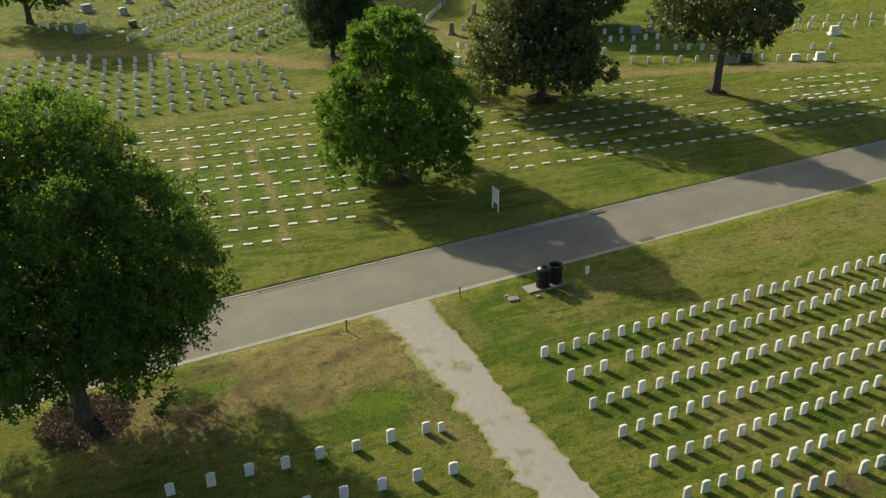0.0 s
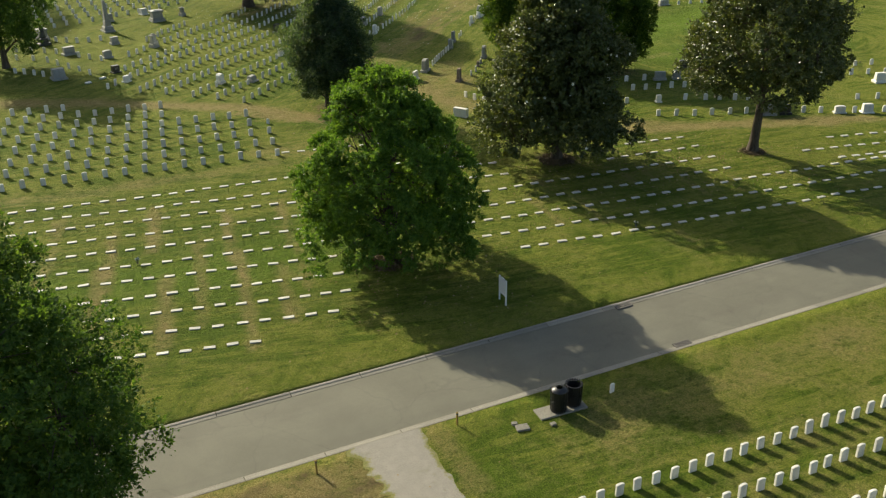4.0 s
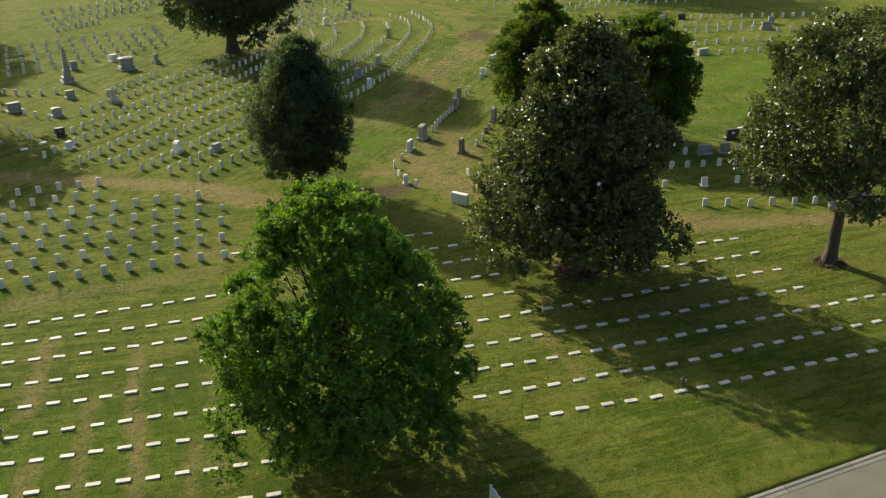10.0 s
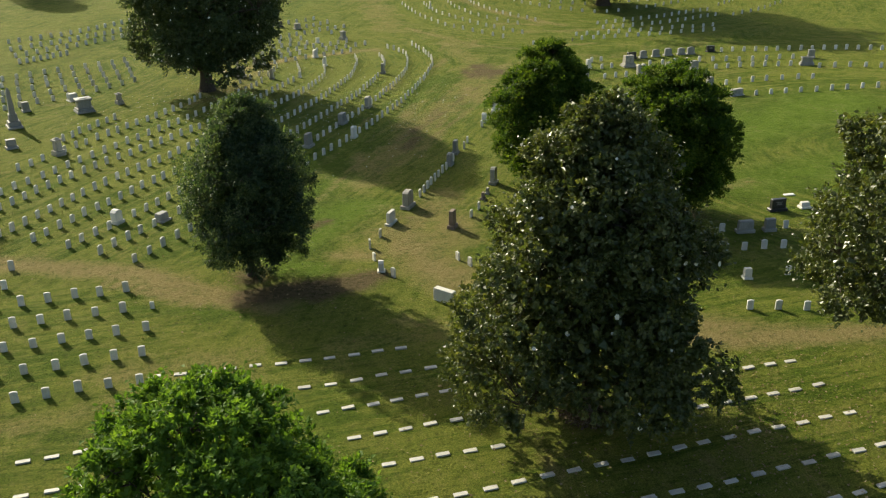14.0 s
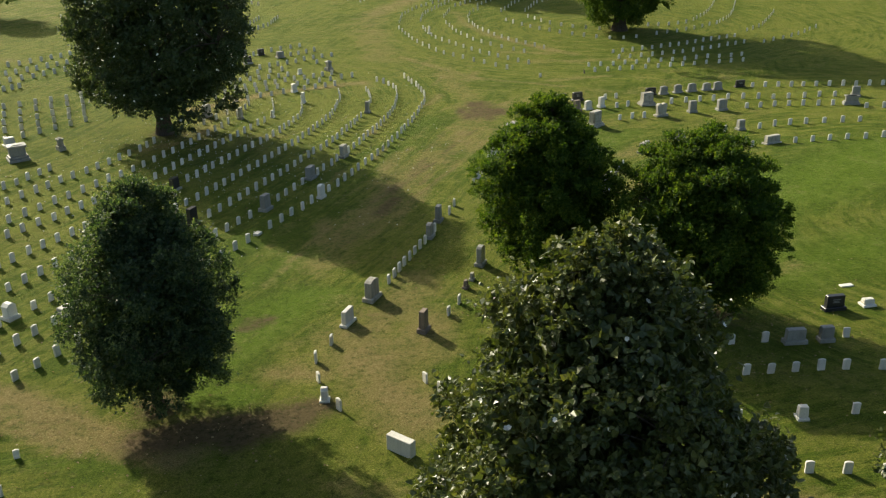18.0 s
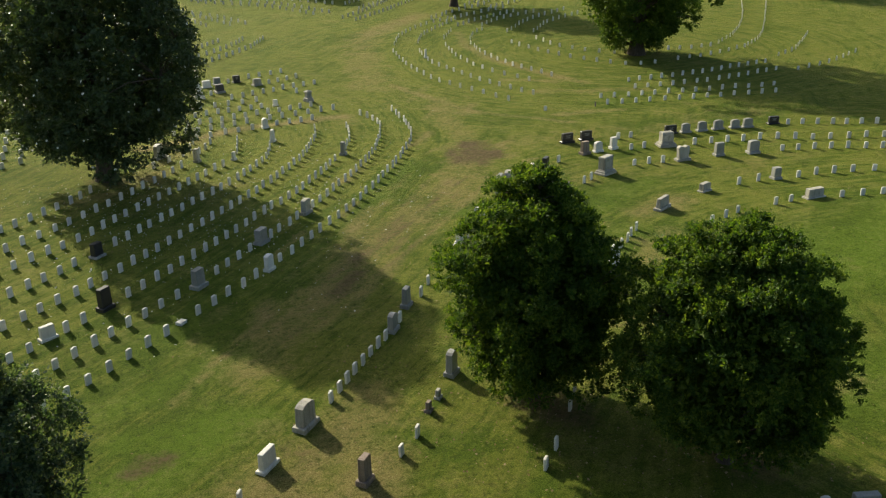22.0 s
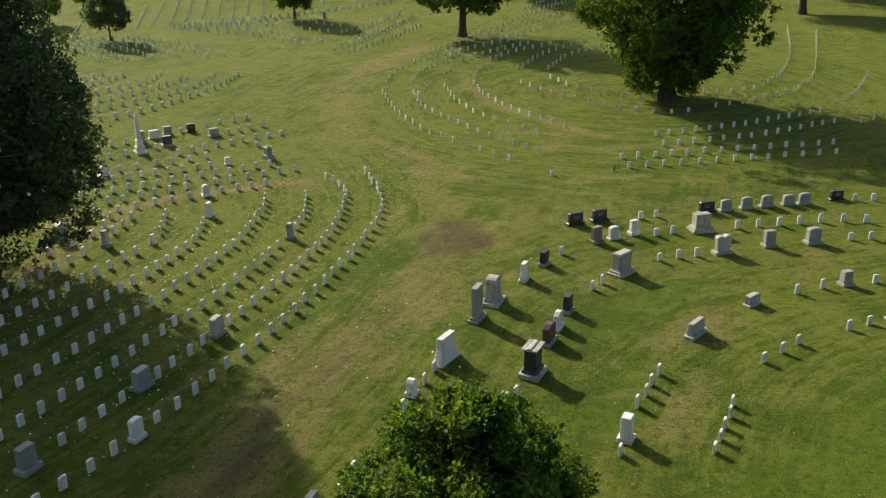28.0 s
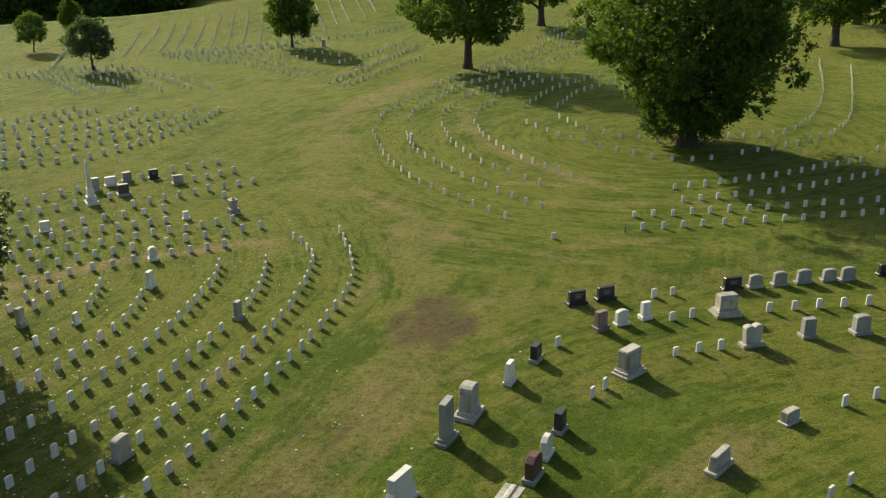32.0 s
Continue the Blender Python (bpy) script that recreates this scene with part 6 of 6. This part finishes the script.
# beyond, round the slim obelisk
M("obelisk", 40.0, 136.0, 0.72, 0.72, 3.7, 15, MARBLE, "slim white marble obelisk on a square base")
M("tablet", 40.1, 138.8, 0.75, 0.40, 1.1, 12, GRANITE, "grey granite tablet behind an obelisk")
M("tablet", 41.2, 139.8, 0.85, 0.34, 0.8, 12, MARBLE, "wide white marble tablet")
M("slant", 42.1, 137.2, 0.80, 0.50, 0.95, 12, BLACKSTONE, "dark stone on a broad foot", GRANITE)
M("tablet", 42.3, 140.6, 0.70, 0.40, 0.8, 12, GRANITE, "grey granite tablet near an obelisk")
M("tablet", 44.2, 140.7, 0.70, 0.40, 0.8, 12, BLACKSTONE, "small black granite tablet")
M("slant", 45.9, 138.8, 0.80, 0.50, 0.75, 12, LIME, "pale block stone on a low foot")
M("column", 49.2, 131.1, 0.60, 0.55, 1.25, 20, GRANITE, "dark urn-topped pedestal among white headstones")
M("tablet", 37.4, 131.2, 0.65, 0.34, 0.8, 10, MARBLE, "large white marble tablet")
M("block", 46.1, 130.8, 0.50, 0.36, 0.55, 10, MARBLE, "low white marble block among headstones")
M("block", 65.1, 143.9, 0.36, 0.34, 0.95, 85, MARBLE, "slim white marble pillar stone in an outer row")
M("tablet", 67.3, 197.4, 0.5, 0.4, 1.15, 0, GRANITE, "grey pillar stone under a far tree")


def build_angel():
    """A dark bronze figure on a stone base: one plain mesh."""
    b = block(1.15, 1.0, 0.25, 0, 0.03)
    block(0.8, 0.75, 0.45, 0.25, 0.03, 0.9, 0, 0, b)
    block(0.62, 0.55, 0.75, 0.70, 0.10, 0.7, 0, 0, b)
    block(0.50, 0.40, 0.45, 1.43, 0.10, 0.65, 0.02, 0, b)
    block(0.24, 0.24, 0.30, 1.88, 0.08, 0.8, 0.04, 0, b)
    me = bpy.data.meshes.new("statue")
    b.to_mesh(me)
    b.free()
    me.materials.append(BRONZE)
    ob = new("statue", me)
    ob.matrix_basis = pose(8.2, 106.2, 0, 0, 0, 15)
    tagged(ob, "dark bronze statue on a stepped stone base", "statue")


build_angel()
stand(keep(curl), "headstones in the curling rows", most=60)
gather(keep(far_curl), "headstones", "white marble headstones in rows under and beyond the old tree")
stand(keep(family, 0.6), "headstones round the family monuments", most=72)
gather(keep(mid_block), "headstones", "white marble headstones in the block round the slim obelisk", 0.92)
gather(keep(oval), "headstones", "white marble headstones in curved rows round the great tree", 0.88)
gather(keep(far), "headstones", "white marble headstones in far rows")
gather(hill, "headstones", "white marble headstones in straight rows up the far hill", 0.72)
gather(keep(old), "headstones", "small weathered headstones in the old plot")


# ---- flat markers ----
def marker_mesh(w, d):
    b = block(w * 0.9, d * 0.9, 0.14, -0.09, 0.012)
    me = bpy.data.meshes.new("flat_marker")
    b.to_mesh(me)
    b.free()
    me.materials.append(MARKER)
    return me


MARKERS = [marker_mesh(0.58, 0.24), marker_mesh(0.56, 0.235)]


def lay(places, group, most=150):
    places = [p for p in places if (p[0] - 20.2) ** 2 + (p[1] - 46.7) ** 2 > 1.4 and (p[0] - 35.6) ** 2 + (p[1] - 55.3) ** 2 > 1.3 and (p[0] - 47.8) ** 2 + (p[1] - 50.5) ** 2 > 1.0]
    places.sort(key=lambda p: abs(p[0] - 19))
    join = bmesh.new()
    for x, y, a in places[most:]:
        n = len(join.verts)
        join.from_mesh(MARKERS[0])
        m = pose(x, y, gz(x, y) + RNG.normal(0, 0.008), RNG.normal(0, 1.5), RNG.normal(0, 1.0), a + RNG.normal(0, 1.5))
        join.verts.ensure_lookup_table()
        for q in join.verts[n:]:
            q.co = m @ q.co
    if len(places) > most:
        tagged(part("flat_markers", join, MARKER), "flat pale granite grave markers in rows: " + group, "grave markers", "", "stuff")
    for x, y, a in places[:most]:
        ob = new("flat_marker", MARKERS[int(RNG.integers(2))])
        ob.matrix_basis = pose(x + RNG.normal(0, 0.02), y + RNG.normal(0, 0.02), gz(x, y) + RNG.normal(0, 0.008), RNG.normal(0, 1.5), RNG.normal(0, 1.0), a + RNG.normal(0, 1.5))
        tagged(ob, "flat pale granite grave marker set flush in the lawn", "grave marker", group)


left, right = [], []
left += row(14, -0.6, 45.2, 6.2, 43.4, 11.8, 42.0) + row(17, -0.5, 47.0, 6.3, 45.3, 11.0, 44.1, 15.8, 43.0) + row(19, -0.4, 48.6, 5.6, 47.2, 10.3, 46.2, 17.0, 44.6)
left += row(19, -0.5, 50.4, 5.0, 49.2, 9.6, 48.2, 17.3, 46.5) + row(19, -0.4, 52.3, 5.3, 51.1, 9.9, 50.1, 17.7, 48.5) + row(19, -0.3, 53.9, 5.6, 52.8, 10.2, 51.8, 18.0, 50.4)
left += row(20, -0.5, 55.9, 4.9, 54.9, 10.5, 53.8, 18.3, 52.3) + row(20, -0.3, 57.7, 5.3, 56.7, 10.8, 55.6, 18.6, 54.2) + row(20, -0.3, 59.6, 5.5, 58.6, 11.1, 57.6, 19.0, 56.3) + row(21, -0.3, 61.4, 4.9, 60.5, 11.4, 59.3, 20.0, 58.0)
left += row(21, 0.0, 62.8, 6.1, 62.0, 11.7, 61.2, 20.0, 60.3) + row(11, 20.2, 65.0, 25.0, 63.9, 30.6, 62.9) + row(9, 22.6, 62.1, 26.5, 61.4, 31.2, 60.9)
right += row(34, 27.2, 44.9, 33.5, 43.9, 40.7, 43.2, 50.3, 42.2, 61.5, 40.9) + row(35, 26.0, 47.0, 30.9, 46.3, 36.0, 45.6, 42.4, 45.1, 52.0, 44.1, 62.0, 43.0)
right += row(33, 25.0, 49.1, 31.2, 48.2, 35.4, 47.7, 45.0, 46.9, 58.0, 45.4) + row(19, 25.2, 51.0, 31.6, 50.2, 37.9, 49.5, 44.3, 48.9) + row(19, 25.8, 53.0, 31.0, 52.4, 37.4, 51.8, 44.8, 51.0)
right += row(6, 26.2, 55.4, 31.3, 54.6) + row(7, 38.8, 53.8, 42.1, 53.4, 45.2, 53.0) + row(6, 26.6, 57.3, 31.6, 56.7) + row(5, 41.5, 55.5, 45.5, 55.0) + row(6, 26.0, 59.4, 31.0, 58.9)
right += row(10, 51.1, 49.0, 55.0, 48.2, 60.4, 46.9) + row(9, 50.0, 47.2, 54.0, 46.6, 58.4, 45.95)[2:] + row(7, 54.5, 50.2, 61.0, 48.6)
lay(left, "flat markers west of the magnolia")
lay(right, "flat markers round the magnolias")


# ---- small things by the lane ----
def build_bin(x, y, rz, lid):
    top = thing("litter_bin", x, y, rz, 0.06, "black slatted steel litter bin on a concrete pad", "litter bin", "pair of litter bins")
    v, f = tube([(0, 0, 0.03), (0, 0, 0.10), (0, 0, 0.86)], [0.25, 0.27, 0.285], 20)
    part("liner", flat(mesh_np("liner", v, f), BLACK_STEEL, True), None, top)
    for z, r in ((0.05, 0.30), (0.45, 0.315), (0.90, 0.325)):
        a = np.linspace(0, 2 * math.pi, 21)
        vs, fs = [], []
        for i in range(20):
            c, s = math.cos(a[i]), math.sin(a[i])
            vs += [(c * (r - 0.03), s * (r - 0.03), z - 0.02), (c * r, s * r, z - 0.02), (c * r, s * r, z + 0.02), (c * (r - 0.03), s * (r - 0.03), z + 0.02)]
        for i in range(20):
            j = (i + 1) % 20
            fs += [(4 * i + k, 4 * j + k, 4 * j + (k + 1) % 4, 4 * i + (k + 1) % 4) for k in range(4)]
        part("ring", flat(mesh_np("ring", vs, fs), BLACK_STEEL), None, top)
    slat = None
    for i in range(22):
        t = 2 * math.pi * i / 22
        if slat is None:
            b = block(0.012, 0.05, 0.93, 0.0, 0.004)
            slat = bpy.data.meshes.new("slat")
            b.to_mesh(slat)
            b.free()
            slat.materials.append(BLACK_STEEL)
        ob = new("slat", slat)
        ob.parent = top
        ob.matrix_basis = pose(0.315 * math.cos(t), 0.315 * math.sin(t), 0.01, 0, 2.0, math.degrees(t))
    if lid:
        v, f = tube([(0, 0, 0.90), (0, 0, 0.97), (0, 0, 1.02), (0, 0, 1.035)], [0.32, 0.29, 0.16, 0.13], 20)
        part("lid", flat(mesh_np("lid", v, f), BLACK_STEEL, True), None, top, "black dished lid with a round hole")


b = block(2.05, 0.72, 0.16, -0.10, 0.02)
pad = part("concrete_pad", b, CONCRETE)
pad.matrix_basis = pose(21.08, 31.76, 0, 0, 0, -3)
tagged(pad, "pale concrete pad under two litter bins", "pad")
build_bin(20.95, 31.72, 10, True)
build_bin(21.68, 31.82, 50, False)
flag = thing("marker_flag", 20.55, 31.6, 0, 0.06, "thin wire marker beside a litter bin", "marker")
v, f = tube([(0, 0, 0), (0, 0, 0.55)], [0.008, 0.008], 5)
part("wire", flat(mesh_np("wire", v, f), IRON), None, flag)
part("tag", block(0.10, 0.01, 0.08, 0.46, 0.0, 1, 0.05), IRON, flag)


def post(x, y):
    top = thing("marker_post", x, y, 8, None, "short weathered yellow marker post at the drive's mouth", "post", "pair of marker posts")
    part("shaft", block(0.075, 0.055, 0.68, -0.1, 0.008), YELLOW_PAINT, top)
    part("band", block(0.080, 0.060, 0.07, 0.46, 0.004), IRON, top)


post(11.37, 32.41)
post(17.06, 32.69)

sign = thing("lawn_sign", 23.2, 40.2, 88, None, "white painted lawn sign on two posts in tree shade", "sign")
for _x in (-0.33, 0.33):
    part("post", block(0.07, 0.07, 1.45, -0.15, 0.01, 1, _x), WHITE_PAINT, sign)
panel = part("panel", block(0.60, 0.035, 0.78, 0.42, 0.006), WHITE_PAINT, sign)
part("crest", slab([(-0.30, 0), (0.30, 0), (0.2, 0.07), (0.0, 0.11), (-0.2, 0.07)], 0.035, 0.0, 1.20), WHITE_PAINT, sign)
for _k in range(4):
    part("writing", block(0.42 - 0.06 * (_k % 2), 0.006, 0.035, 0.62 + 0.12 * _k, 0.0, 1, 0, -0.020), GREY_INK, panel, "unreadable line of writing")


def grate(x, y):
    top = thing("drain_grate", x, y, 0, -0.012, "rusty cast-iron drain grate in the gutter", "drain grate", "drain grates")
    for sy in (-0.19, 0.19):
        part("rail", block(0.86, 0.04, 0.05, -0.03, 0.004, 1, 0, sy), IRON, top)
    for sx in (-0.41, 0.41):
        part("end", block(0.04, 0.34, 0.05, -0.03, 0.004, 1, sx), IRON, top)
    bar = None
    for k in range(13):
        if bar is None:
            b = block(0.026, 0.34, 0.045, -0.03, 0.0)
            bar = bpy.data.meshes.new("bar")
            b.to_mesh(bar)
            b.free()
            bar.materials.append(IRON)
        ob = new("bar", bar)
        ob.parent = top
        ob.matrix_basis = pose(-0.36 + 0.06 * k, 0, 0)
    # no hole below: a black plate under the bars imitates the pit's darkness
    part("pit", block(0.80, 0.34, 0.02, -0.018, 0.0), BLACK_STEEL, top)


grate(28.05, ROAD_B - 0.30)
grate(28.35, ROAD_A + 0.30)
for _x, _y, _w, _d, _h, _l in ((19.15, 31.38, 0.50, 0.36, 0.06, "pale concrete slab lying in the grass"), (19.0, 31.72, 0.22, 0.16, 0.07, "small broken piece of pale concrete"), (20.3, 31.05, 0.22, 0.18, 0.06, "small pale stone in the grass")):
    ob = part("concrete_slab", block(_w, _d, _h + 0.03, -0.03, 0.012), CONCRETE)
    ob.matrix_basis = pose(_x, _y, 0.02, 1, 1, RNG.uniform(-20, 20))
    tagged(ob, _l, "slab")
small = headstone_mesh(0.22, 0.08, 0.42, 0.03, "small_marker")
stand([(23.5, 31.79, 10)], "small markers", "small pale upright marker stone by the lane", small)
stand([(11.92, 24.36, -5)], "small markers", "small pale upright marker beside a headstone", small)
stand([(20.95, 71.6, -6)], "small markers", "small dark upright marker stone at the block's edge", small)
stake = thing("plot_stake", 72.5, 119.8, 0, None, "short dark stake at the end of a row", "stake")
part("shaft", block(0.10, 0.10, 0.50, -0.1, 0.01), IRON, stake)
stake = thing("plot_stake", 23.03, 15.64, 20, None, "thin rusty rod in a patch of bare soil", "stake")
part("shaft", block(0.03, 0.03, 0.55, -0.1, 0.004), IRON, stake)


def build_vase(x, y, petals, label, seed):
    """A small grave vase with a bunch of flowers."""
    rng = np.random.default_rng(seed)
    top = thing("flower_vase", x, y, 0, gz(x, y) + 0.05, label, "flower vase", "grave vases")
    top.scale = Vector((0.75, 0.75, 0.75))
    v, f = tube([(0, 0, 0), (0, 0, 0.02), (0, 0, 0.12), (0, 0, 0.20), (0, 0, 0.21)], [0.07, 0.05, 0.055, 0.085, 0.06], 12)
    part("vase", flat(mesh_np("vase", v, f), IRON, True), None, top)
    C = rng.normal(0, 0.075, (60, 3)) + np.array([0, 0, 0.30])
    N = rng.normal(0, 1, C.shape) + np.array([0, 0, 0.6])
    V = leaves(C, N / np.linalg.norm(N, axis=1, keepdims=True), 0.10, rng)
    part("foliage", flat(mesh_np("foliage", V.reshape(-1, 3), np.arange(len(V) * 4).reshape(-1, 4)), LEAF_DARK), None, top)
    C = rng.normal(0, 0.085, (26, 3)) * np.array([1, 1, 0.6]) + np.array([0, 0, 0.36])
    N = rng.normal(0, 0.7, C.shape) + np.array([0, 0, 1.0])
    V = leaves(C, N / np.linalg.norm(N, axis=1, keepdims=True), 0.085, rng)
    part("flower_head", flat(mesh_np("flower_head", V.reshape(-1, 3), np.arange(len(V) * 4).reshape(-1, 4)), petals), None, top)


BLUE_PETAL = paint("blue_petal", (0.22, 0.30, 0.42), 0.6, 0.0, 0.2, 0.3)
build_vase(33.75, 44.15, PETAL, "dark metal grave vase with white flowers on a flat marker", 3)
build_vase(8.45, 52.35, BLUE_PETAL, "grave vase with pale blue flowers on a flat marker", 4)
